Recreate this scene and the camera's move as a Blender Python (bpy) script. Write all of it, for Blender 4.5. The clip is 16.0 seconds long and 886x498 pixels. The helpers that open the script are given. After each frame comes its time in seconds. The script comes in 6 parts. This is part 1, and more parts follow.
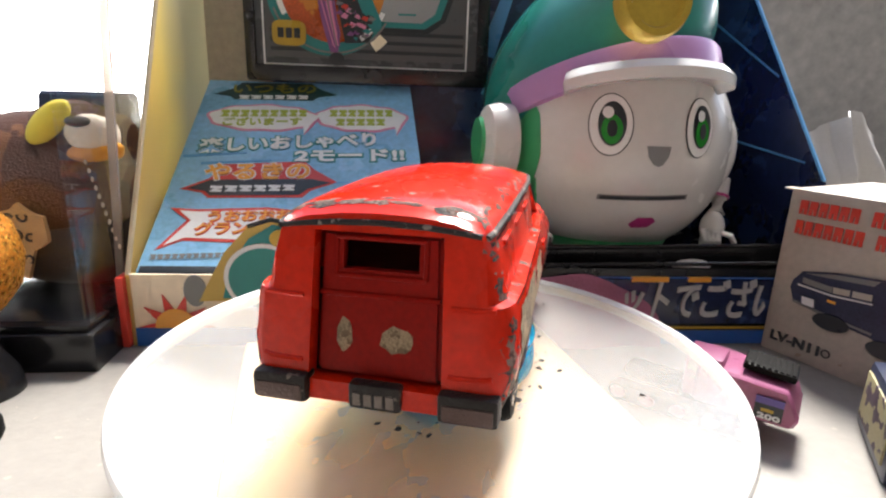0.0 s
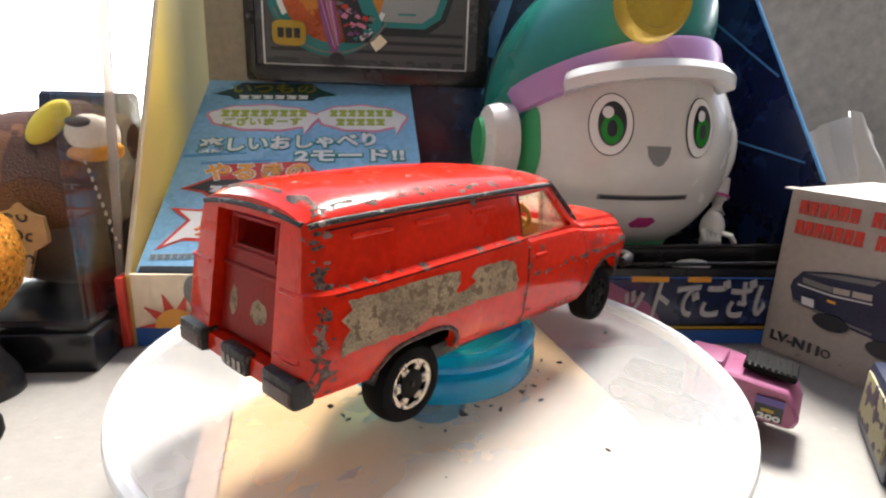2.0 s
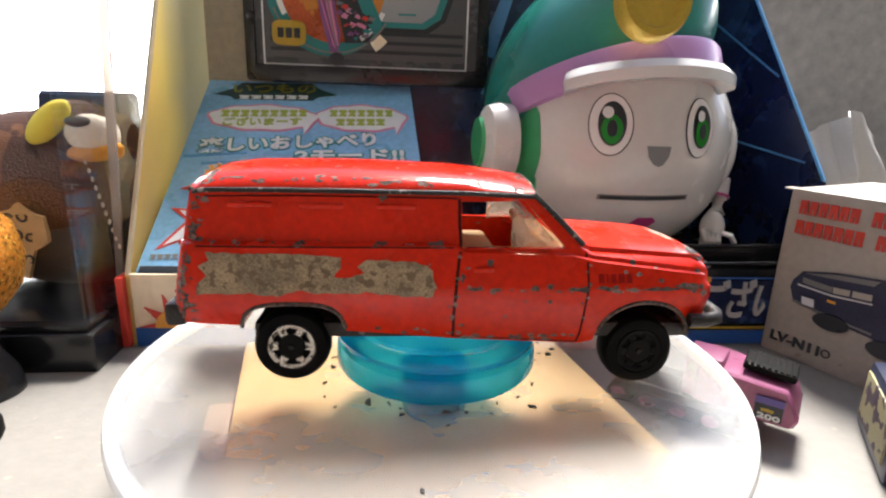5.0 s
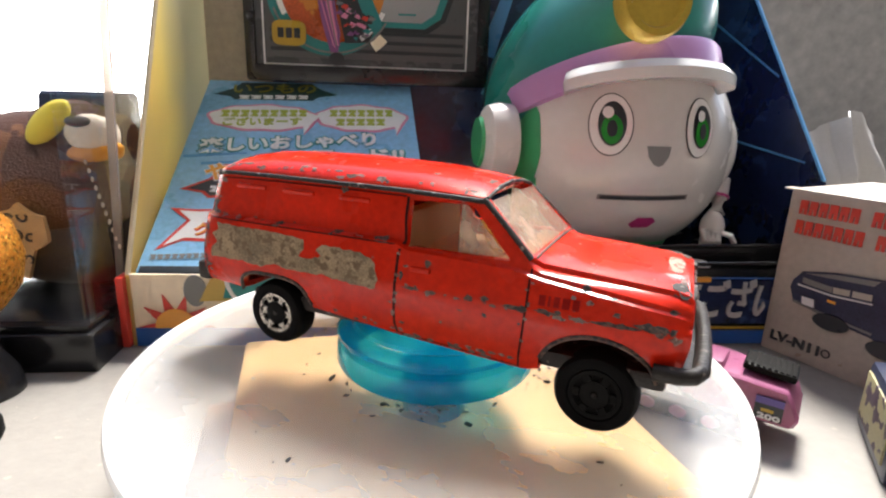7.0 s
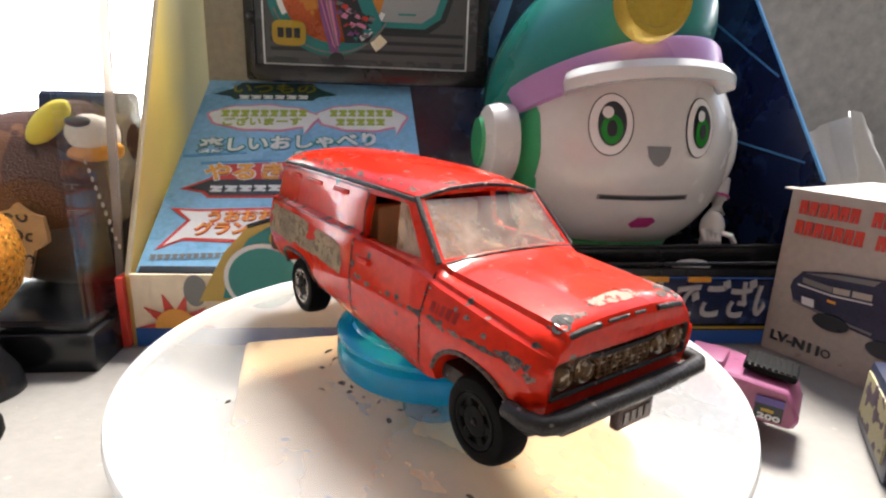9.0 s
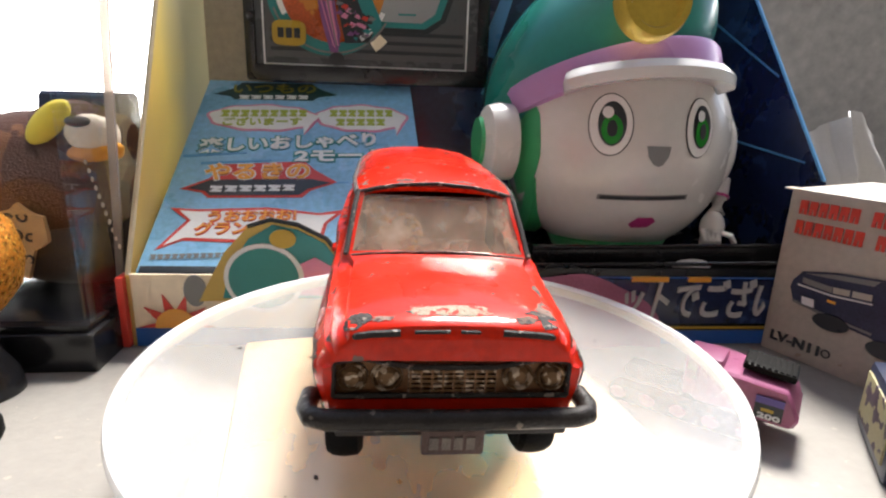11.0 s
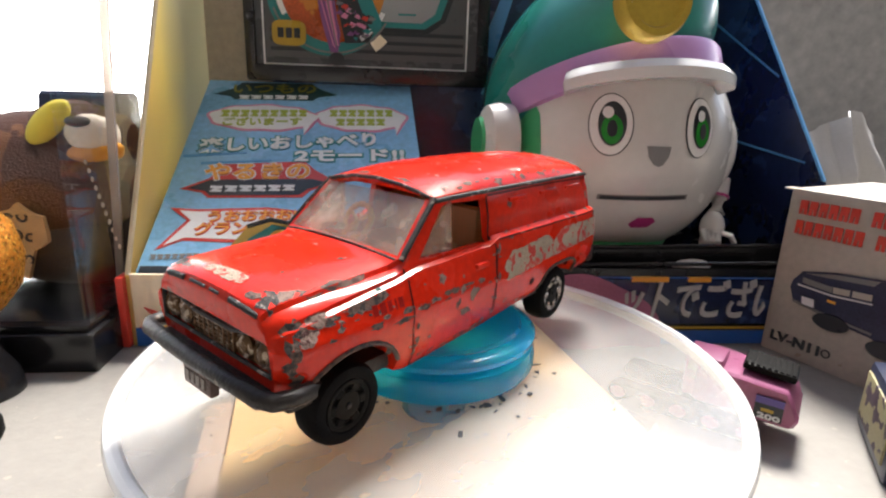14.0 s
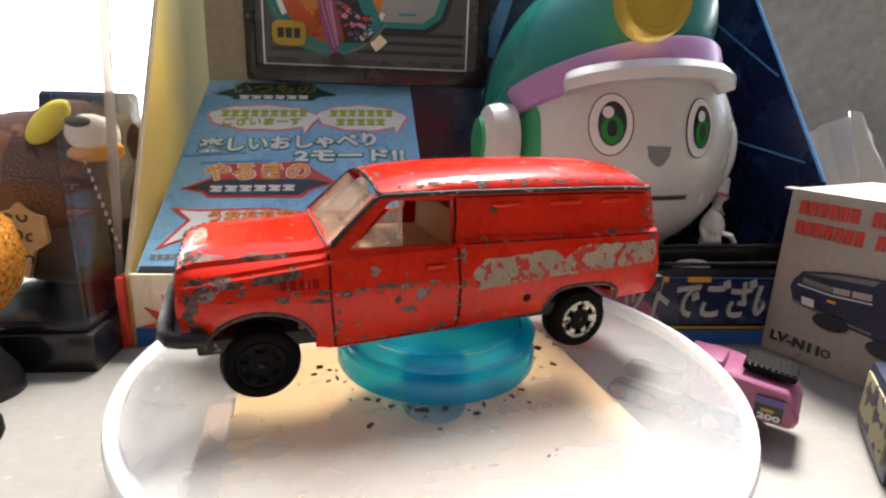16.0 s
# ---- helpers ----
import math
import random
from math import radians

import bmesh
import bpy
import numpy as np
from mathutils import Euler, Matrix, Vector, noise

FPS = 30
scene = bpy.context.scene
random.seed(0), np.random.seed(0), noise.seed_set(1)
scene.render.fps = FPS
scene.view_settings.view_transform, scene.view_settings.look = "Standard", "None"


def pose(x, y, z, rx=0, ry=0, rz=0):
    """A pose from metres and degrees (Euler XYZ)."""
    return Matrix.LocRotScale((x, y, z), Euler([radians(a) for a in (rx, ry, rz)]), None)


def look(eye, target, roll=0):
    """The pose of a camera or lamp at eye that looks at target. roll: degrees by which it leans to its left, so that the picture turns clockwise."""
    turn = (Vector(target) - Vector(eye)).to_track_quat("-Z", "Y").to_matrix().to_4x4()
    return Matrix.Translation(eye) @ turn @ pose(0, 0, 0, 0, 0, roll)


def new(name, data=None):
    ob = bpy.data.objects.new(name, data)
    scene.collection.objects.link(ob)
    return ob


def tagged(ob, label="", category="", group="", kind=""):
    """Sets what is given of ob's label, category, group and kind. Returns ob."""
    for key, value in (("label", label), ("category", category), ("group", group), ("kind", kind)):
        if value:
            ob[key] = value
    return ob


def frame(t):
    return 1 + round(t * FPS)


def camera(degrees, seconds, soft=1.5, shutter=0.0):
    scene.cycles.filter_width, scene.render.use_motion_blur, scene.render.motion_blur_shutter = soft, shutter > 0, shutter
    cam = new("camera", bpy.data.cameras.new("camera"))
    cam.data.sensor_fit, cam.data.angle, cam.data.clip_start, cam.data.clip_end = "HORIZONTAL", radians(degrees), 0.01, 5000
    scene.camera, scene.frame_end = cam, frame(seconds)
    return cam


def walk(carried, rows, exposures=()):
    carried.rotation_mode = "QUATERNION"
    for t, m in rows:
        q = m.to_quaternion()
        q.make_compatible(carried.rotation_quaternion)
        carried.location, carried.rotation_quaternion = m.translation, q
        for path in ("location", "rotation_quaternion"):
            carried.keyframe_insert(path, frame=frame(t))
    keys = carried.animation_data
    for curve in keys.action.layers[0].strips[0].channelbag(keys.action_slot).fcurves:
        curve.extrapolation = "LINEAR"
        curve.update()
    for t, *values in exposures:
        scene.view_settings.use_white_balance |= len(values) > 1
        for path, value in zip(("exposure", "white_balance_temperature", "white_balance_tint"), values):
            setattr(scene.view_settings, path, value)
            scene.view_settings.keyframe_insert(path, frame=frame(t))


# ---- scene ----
cam = camera(78.95, 16.0, soft=2.2)
EYE = pose(0, -0.0832, 0.064, 74.5146, -1.9118, 0.0862)
walk(cam, [(0, EYE), (16, EYE)], exposures=[(0, 1.22), (9.2, 1.22), (11.3, 1.06), (16, 1.06)])

# ---- light: sun from behind the table, sky, and the bright window ----
SUN_AZ, SUN_EL = 72.0, 57.0
world = bpy.data.worlds.new("world")
scene.world = world
world.use_nodes = True
wn = world.node_tree.nodes
sky = wn.new("ShaderNodeTexSky")
sky.sky_type, sky.sun_disc = "NISHITA", False
sky.sun_elevation, sky.sun_rotation = radians(SUN_EL), radians(90 - SUN_AZ)
wn["Background"].inputs["Strength"].default_value = 0.13
world.node_tree.links.new(sky.outputs["Color"], wn["Background"].inputs["Color"])
sun = new("sun", bpy.data.lights.new("sun", "SUN"))
sun.data.energy, sun.data.angle, sun.data.color = 5.0, radians(17.0), (1.0, 0.95, 0.88)
sdir = Vector((math.cos(radians(SUN_EL)) * math.cos(radians(SUN_AZ)), math.cos(radians(SUN_EL)) * math.sin(radians(SUN_AZ)), math.sin(radians(SUN_EL))))
sun.matrix_world = look(sdir * 2, (0, 0, 0))

MM = 0.001


# ---- materials ----
def material(name, color, rough=0.5, metal=0.0, vary=0.12, scale=60.0, bump=0.0, bump_scale=900.0, spots=None, spot_level=0.62, spot_scale=300.0, coat=0.0, trans=0.0, alpha=1.0, emit=0.0, spec=0.5):
    """A surface with broad and fine variation of its colour, some relief, and worn spots of a second colour."""
    m = bpy.data.materials.new(name)
    m.use_nodes = True
    nt = m.node_tree
    n, link = nt.nodes, nt.links.new
    b = n["Principled BSDF"]
    co = n.new("ShaderNodeTexCoord").outputs["Object"]
    broad, fine = n.new("ShaderNodeTexNoise"), n.new("ShaderNodeTexNoise")
    broad.inputs["Scale"].default_value, fine.inputs["Scale"].default_value = scale, scale * 14
    broad.inputs["Detail"].default_value = 4
    fine.inputs["Detail"].default_value = 3
    for t in (broad, fine):
        link(co, t.inputs["Vector"])
    add = n.new("ShaderNodeMath")
    add.operation = "ADD"
    link(broad.outputs["Fac"], add.inputs[0])
    link(fine.outputs["Fac"], add.inputs[1])
    ramp = n.new("ShaderNodeMapRange")
    ramp.inputs["From Min"].default_value, ramp.inputs["From Max"].default_value = 0.6, 1.4
    ramp.inputs["To Min"].default_value, ramp.inputs["To Max"].default_value = 1 - vary, 1 + vary
    link(add.outputs[0], ramp.inputs["Value"])
    mul = n.new("ShaderNodeVectorMath")
    mul.operation = "SCALE"
    mul.inputs[0].default_value = color[:3]
    link(ramp.outputs[0], mul.inputs["Scale"])
    out = mul.outputs[0]
    if spots:
        sp = n.new("ShaderNodeTexNoise")
        sp.inputs["Scale"].default_value, sp.inputs["Detail"].default_value = spot_scale, 6
        link(co, sp.inputs["Vector"])
        cut = n.new("ShaderNodeMapRange")
        cut.inputs["From Min"].default_value, cut.inputs["From Max"].default_value = spot_level, spot_level + 0.02
        link(sp.outputs["Fac"], cut.inputs["Value"])
        mix = n.new("ShaderNodeMix")
        mix.data_type = "RGBA"
        link(cut.outputs[0], mix.inputs["Factor"])
        link(out, mix.inputs["A"])
        mix.inputs["B"].default_value = (*spots, 1)
        out = mix.outputs["Result"]
    link(out, b.inputs["Base Color"])
    r2 = n.new("ShaderNodeMapRange")
    r2.inputs["From Min"].default_value, r2.inputs["From Max"].default_value = 0.3, 0.7
    r2.inputs["To Min"].default_value, r2.inputs["To Max"].default_value = max(rough - 0.08, 0.02), min(rough + 0.1, 1)
    link(broad.outputs["Fac"], r2.inputs["Value"])
    link(r2.outputs[0], b.inputs["Roughness"])
    b.inputs["Metallic"].default_value = metal
    b.inputs["Specular IOR Level"].default_value = spec
    b.inputs["Coat Weight"].default_value = coat
    b.inputs["Coat Roughness"].default_value = 0.07
    b.inputs["Transmission Weight"].default_value = trans
    b.inputs["Alpha"].default_value = alpha
    if emit:
        link(out, b.inputs["Emission Color"])
        b.inputs["Emission Strength"].default_value = emit
    if bump:
        bt, bn = n.new("ShaderNodeTexNoise"), n.new("ShaderNodeBump")
        bt.inputs["Scale"].default_value, bt.inputs["Detail"].default_value = bump_scale, 4
        link(co, bt.inputs["Vector"])
        bn.inputs["Strength"].default_value, bn.inputs["Distance"].default_value = bump, 0.0004
        link(bt.outputs["Fac"], bn.inputs["Height"])
        link(bn.outputs["Normal"], b.inputs["Normal"])
    return m


def sheen(nodes, link, power=4.0, most=0.8, least=0.04):
    """The share of gloss: little face on, much at a grazing angle, alike from both sides."""
    lw, pw, mr = nodes.new("ShaderNodeLayerWeight"), nodes.new("ShaderNodeMath"), nodes.new("ShaderNodeMapRange")
    lw.inputs["Blend"].default_value = 0.5
    pw.operation, pw.inputs[1].default_value = "POWER", power
    link(lw.outputs["Facing"], pw.inputs[0])
    mr.inputs["To Min"].default_value, mr.inputs["To Max"].default_value = least, most
    link(pw.outputs[0], mr.inputs["Value"])
    return mr.outputs[0]


# ---- mesh helpers ----
def part(name, bm, mat, parent=None, label="", smooth=True, angle=35.0):
    """Links a bmesh as one mesh object, under a thing or a part where given."""
    me = bpy.data.meshes.new(name)
    bm.to_mesh(me)
    bm.free()
    for m in mat if isinstance(mat, (list, tuple)) else [mat]:
        me.materials.append(m)
    if smooth:
        for p in me.polygons:
            p.use_smooth = True
        me.set_sharp_from_angle(angle=radians(angle))
    ob = new(name, me)
    if parent:
        ob.parent = parent
    if label:
        ob["label"] = label
    return ob


def thing(name, label, category, m=None, group="", kind=""):
    """An empty that carries the parts of one thing."""
    ob = new(name)
    ob.empty_display_size = 0.01
    if m is not None:
        ob.matrix_world = m
    return tagged(ob, label, category, group, kind)


def outward(bm):
    """Turns a closed mesh's faces outwards."""
    bm.normal_update()
    if bm.calc_volume(signed=True) < 0:
        bmesh.ops.reverse_faces(bm, faces=bm.faces[:])
    return bm


def bevelled(bm, width, segments=2):
    if width:
        bmesh.ops.bevel(bm, geom=bm.edges[:], offset=width, segments=segments, affect="EDGES", profile=0.6, clamp_overlap=True)
    return bm


def box(lo, hi, bevel=0.0, m=None, segments=2):
    """A bevelled box between two corners."""
    bm = bmesh.new()
    bmesh.ops.create_cube(bm, size=1)
    lo, hi = Vector(lo), Vector(hi)
    for v in bm.verts:
        v.co = Vector([lo[i] + (v.co[i] + 0.5) * (hi[i] - lo[i]) for i in range(3)])
    bevelled(bm, bevel, segments)
    if m is not None:
        bm.transform(m)
    return bm


def prism(outline, depth, bevel=0.0, m=None):
    """A flat outline of (x, y) pushed up by depth along z."""
    bm = bmesh.new()
    f = bm.faces.new([bm.verts.new((x, y, 0)) for x, y in outline])
    f.normal_update()
    if f.normal.z < 0:
        f.normal_flip()
    r = bmesh.ops.extrude_face_region(bm, geom=[f])
    for v in r["geom"]:
        if isinstance(v, bmesh.types.BMVert):
            v.co.z += depth
    bmesh.ops.recalc_face_normals(bm, faces=bm.faces[:])
    bevelled(bm, bevel, 1)
    if m is not None:
        bm.transform(m)
    return outward(bm)


def lathe(profile, steps=64, m=None):
    """A surface of revolution about z from (radius, height) pairs."""
    bm = bmesh.new()
    rings = []
    for r, z in profile:
        if r < 1e-7:
            rings.append([bm.verts.new((0, 0, z))])
        else:
            rings.append([bm.verts.new((r * math.cos(2 * math.pi * i / steps), r * math.sin(2 * math.pi * i / steps), z)) for i in range(steps)])
    for a, b in zip(rings, rings[1:]):
        for i in range(steps):
            j = (i + 1) % steps
            q = [a[i % len(a)], a[j % len(a)], b[j % len(b)], b[i % len(b)]]
            q = list(dict.fromkeys(q))
            if len(q) > 2:
                bm.faces.new(q)
    bmesh.ops.recalc_face_normals(bm, faces=bm.faces[:])
    if m is not None:
        bm.transform(m)
    return bm


def tube(points, radius, steps=8):
    """A round rod along points."""
    bm = bmesh.new()
    rings = []
    pts = [Vector(p) for p in points]
    for i, p in enumerate(pts):
        d = (pts[min(i + 1, len(pts) - 1)] - pts[max(i - 1, 0)]).normalized()
        side = d.cross(Vector((0, 0, 1)) if abs(d.z) < 0.9 else Vector((1, 0, 0))).normalized()
        up = side.cross(d)
        rings.append([bm.verts.new(p + radius * (math.cos(2 * math.pi * k / steps) * side + math.sin(2 * math.pi * k / steps) * up)) for k in range(steps)])
    for a, b in zip(rings, rings[1:]):
        for k in range(steps):
            bm.faces.new((a[k], a[(k + 1) % steps], b[(k + 1) % steps], b[k]))
    bm.faces.new(rings[0])
    bm.faces.new(rings[-1])
    bmesh.ops.recalc_face_normals(bm, faces=bm.faces[:])
    return bm


def joined(*bms):
    """One bmesh out of several."""
    me = bpy.data.meshes.new("joined")
    out = bmesh.new()
    for b in bms:
        b.to_mesh(me)
        b.free()
        out.from_mesh(me)
    bpy.data.meshes.remove(me)
    return out


def ellipse(cx, cy, rx, ry, n=32, a0=0.0, a1=360.0):
    return [(cx + rx * math.cos(radians(a0 + (a1 - a0) * i / n)), cy + ry * math.sin(radians(a0 + (a1 - a0) * i / n))) for i in range(n if a1 - a0 >= 360 else n + 1)]


def rough_edge(outline, amount, step, seed):
    """The outline with its sides cut finer and shifted at random, as torn paper or chipped paint."""
    rnd = random.Random(seed)
    out = []
    for (x0, y0), (x1, y1) in zip(outline, outline[1:] + outline[:1]):
        k = max(1, round(math.hypot(x1 - x0, y1 - y0) / step))
        for i in range(k):
            out.append((x0 + (x1 - x0) * i / k + rnd.uniform(-amount, amount), y0 + (y1 - y0) * i / k + rnd.uniform(-amount, amount)))
    return out


def lettering(text, size, m, depth=0.00015, shear=0.0, bold=0.0, width=0.0):
    """A bmesh of raised lettering in the built-in font, centred at m's origin; width: stretched to it."""
    c = bpy.data.curves.new("lettering", "FONT")
    c.body, c.size, c.align_x, c.align_y, c.extrude, c.shear, c.offset = text, 1.0, "CENTER", "CENTER", 0.02, shear, bold
    c.resolution_u = 3
    ob = bpy.data.objects.new("lettering", c)
    scene.collection.objects.link(ob)
    dg = bpy.context.evaluated_depsgraph_get()
    me = bpy.data.meshes.new_from_object(ob.evaluated_get(dg))
    bm = bmesh.new()
    bm.from_mesh(me)
    bpy.data.objects.remove(ob)
    bpy.data.curves.remove(c)
    bpy.data.meshes.remove(me)
    xs = [v.co.x for v in bm.verts]
    sx = width / (max(xs) - min(xs)) if width else size
    bmesh.ops.scale(bm, vec=(sx, size, depth / 0.02), verts=bm.verts[:])
    bm.transform(m)
    return bm


# ---- the table, the wall behind it, the daylight ----
TABLE = material("table_white_paint", (0.27, 0.255, 0.236), 0.42, 0, 0.10, 25, 0.2, 700, spots=(0.36, 0.32, 0.28), spot_level=0.67, spot_scale=300)
WALL = material("grey_wall_plaster", (0.38, 0.372, 0.36), 0.8, 0, 0.3, 9, 0.08, 300)
ROOM = material("beige_room_wall", (0.09, 0.075, 0.065), 0.8, 0, 0.1, 3, 0.2, 200)
SKYWHITE = material("bright_sky", (1, 0.985, 0.97), 1, 0, 0.01, emit=6.0)
tagged(part("table", box((-0.55, -0.5, -0.03), (0.6, 0.36, 0), 0.004), TABLE), "white painted table top with fine dirt and specks", "table", kind="structure")
# a low wall behind, with the window above it and beside it
tagged(part("wall_north", box((0.03, 0.37, -0.9), (1.6, 0.42, 0.2)), WALL), "mottled grey plaster wall behind the table", "wall", kind="structure")
tagged(part("wall_east", box((1.6, -1.3, -0.9), (1.65, 0.42, 1.5)), ROOM), "plain beige wall of the room", "wall", kind="structure")
tagged(part("wall_south", box((-1.6, -1.3, -0.9), (1.6, -1.25, 1.5)), ROOM), "plain beige wall of the room", "wall", kind="structure")
tagged(part("wall_west", box((-1.65, -1.3, -0.9), (-1.6, 0.37, 1.5)), ROOM), "plain beige wall of the room", "wall", kind="structure")
tagged(part("floor", box((-1.6, -1.25, -0.95), (1.6, 1.2, -0.9)), ROOM), "plain brown floor of the room", "floor", kind="structure")
tagged(part("ceiling", box((-1.65, -1.3, 1.5), (1.65, -0.05, 1.55)), material("white_ceiling_paint", (0.25, 0.245, 0.24), 0.8, 0, 0.04, 3)), "plain ceiling of the room", "ceiling", kind="structure")
tagged(part("backdrop", box((-2.6, 1.2, -0.9), (2.6, 1.22, 0.65)), SKYWHITE), "overexposed white daylight outside the window", "sky", kind="structure")

# ---- the toy van; its space: x ahead from the rear axle, y to its left, millimetres ----
RED = material("red_enamel", (0.56, 0.0175, 0.004), 0.25, 0, 0.24, 70, 0.12, 900, spots=(0.20, 0.12, 0.10), spot_level=0.715, spot_scale=330, coat=0.36, spec=0.09)
RED_DULL = material("dull_red_plastic", (0.25, 0.006, 0.003), 0.38, 0, 0.2, 120, 0.08, 900, coat=0.0, spec=0.12)
BARE = material("bare_dark_metal", (0.030, 0.026, 0.024), 0.58, 0.05, 0.4, 300, 0.5, 2500, spots=(0.26, 0.21, 0.18), spot_level=0.62, spot_scale=900, spec=0.25)
CHIP = material("chipped_paint_metal", (0.13, 0.083, 0.066), 0.6, 0.05, 0.4, 500, 0.6, 2600, spots=(0.05, 0.042, 0.04), spot_level=0.51, spot_scale=1500, spec=0.12)
CHIP_PALE = material("chipped_pale_primer", (0.22, 0.15, 0.125), 0.7, 0.0, 0.4, 500, 0.6, 2600, spots=(0.10, 0.05, 0.045), spot_level=0.56, spot_scale=1300, spec=0.12)
# dark red for seams and hollows, and for shade painted into creases
SEAM = material("dark_seam_shade", (0.045, 0.007, 0.005), 0.8, 0, 0.3, 300, spec=0.08)
LABEL_R = material("worn_paper_label", (0.27, 0.195, 0.12), 0.9, 0, 0.7, 260, 1.0, 1500, spots=(0.16, 0.105, 0.06), spot_level=0.55, spot_scale=820)
LABEL_L = material("flaking_paper_label", (0.31, 0.25, 0.19), 0.85, 0, 0.35, 260, 0.7, 2200, spots=(0.42, 0.03, 0.02), spot_level=0.545, spot_scale=950)
CREAM = material("cream_plastic", (0.66, 0.47, 0.26), 0.42, 0, 0.08, 150)
_n, _l = CREAM.node_tree.nodes, CREAM.node_tree.links.new
_tr, _mx = _n.new("ShaderNodeBsdfTranslucent"), _n.new("ShaderNodeMixShader")
_tr.inputs["Color"].default_value = (0.88, 0.62, 0.30, 1)
_mx.inputs[0].default_value = 0.45
_l(_n["Principled BSDF"].outputs[0], _mx.inputs[1])
_l(_tr.outputs[0], _mx.inputs[2])
_l(_mx.outputs[0], _n["Material Output"].inputs["Surface"])
YELLOW_PL = material("yellow_plastic", (0.72, 0.46, 0.07), 0.4, 0, 0.08, 150)
TYRE = material("black_plastic_tyre", (0.005, 0.0045, 0.0045), 0.65, 0, 0.3, 300, 0.2, 2500, spec=0.07)
CHROME = material("worn_chrome", (0.40, 0.36, 0.32), 0.24, 0.9, 0.2, 500, 0.3, 2500, spots=(0.04, 0.035, 0.03), spot_level=0.55, spot_scale=1300)
HUB = material("black_hub", (0.006, 0.0055, 0.005), 0.5, 0, 0.3, 300, spec=0.08)
BUMPER = material("tarnished_bumper_metal", (0.020, 0.016, 0.014), 0.40, 0.08, 0.4, 260, 0.4, 1800, spots=(0.16, 0.13, 0.11), spot_level=0.64, spot_scale=600, spec=0.3)
GRILLE = material("browned_grille", (0.20, 0.10, 0.045), 0.42, 0.45, 0.4, 400, 0.5, 2400)
SILVER_WORN = material("rubbed_silver", (0.46, 0.37, 0.28), 0.36, 0.6, 0.4, 600, 0.5, 2600, spots=(0.13, 0.07, 0.03), spot_level=0.44, spot_scale=1100)
PLATE_BAR = material("rubbed_plate_bar", (0.17, 0.14, 0.12), 0.4, 0.5, 0.4, 600, 0.5, 2600)
PLATE_MAT = material("tarnished_plate", (0.095, 0.055, 0.045), 0.45, 0.2, 0.4, 600, 0.5, 2600)
GLASS = bpy.data.materials.new("scuffed_clear_plastic")
GLASS.use_nodes = True
_n, _l = GLASS.node_tree.nodes, GLASS.node_tree.links.new
_g, _t, _d, _m1, _m2 = _n.new("ShaderNodeBsdfGlossy"), _n.new("ShaderNodeBsdfTransparent"), _n.new("ShaderNodeBsdfDiffuse"), _n.new("ShaderNodeMixShader"), _n.new("ShaderNodeMixShader")
_g.inputs["Roughness"].default_value = 0.12
_d.inputs["Color"].default_value = (0.80, 0.67, 0.54, 1)
_t.inputs["Color"].default_value = (0.93, 0.86, 0.80, 1)
_sm, _sr = _n.new("ShaderNodeTexNoise"), _n.new("ShaderNodeMapRange")
_sm.inputs["Scale"].default_value, _sm.inputs["Detail"].default_value = 260, 6
_sr.inputs["From Min"].default_value, _sr.inputs["From Max"].default_value = 0.42, 0.75
_sr.inputs["To Min"].default_value, _sr.inputs["To Max"].default_value = 0.18, 0.52
_co = _n.new("ShaderNodeTexCoord")
_l(_co.outputs["Object"], _sm.inputs["Vector"])
_l(_sm.outputs["Fac"], _sr.inputs["Value"])
_l(_sr.outputs[0], _m1.inputs[0])
_l(_t.outputs[0], _m1.inputs[1])
_tl, _m0 = _n.new("ShaderNodeBsdfTranslucent"), _n.new("ShaderNodeMixShader")
_tl.inputs["Color"].default_value = (0.80, 0.72, 0.62, 1)
_m0.inputs[0].default_value = 0.4
_l(_d.outputs[0], _m0.inputs[1])
_l(_tl.outputs[0], _m0.inputs[2])
_l(_m0.outputs[0], _m1.inputs[2])
_l(sheen(_n, _l, 4.0, 0.45), _m2.inputs[0])
_l(_m1.outputs[0], _m2.inputs[1])
_l(_g.outputs[0], _m2.inputs[2])
_l(_m2.outputs[0], _n["Material Output"].inputs["Surface"])

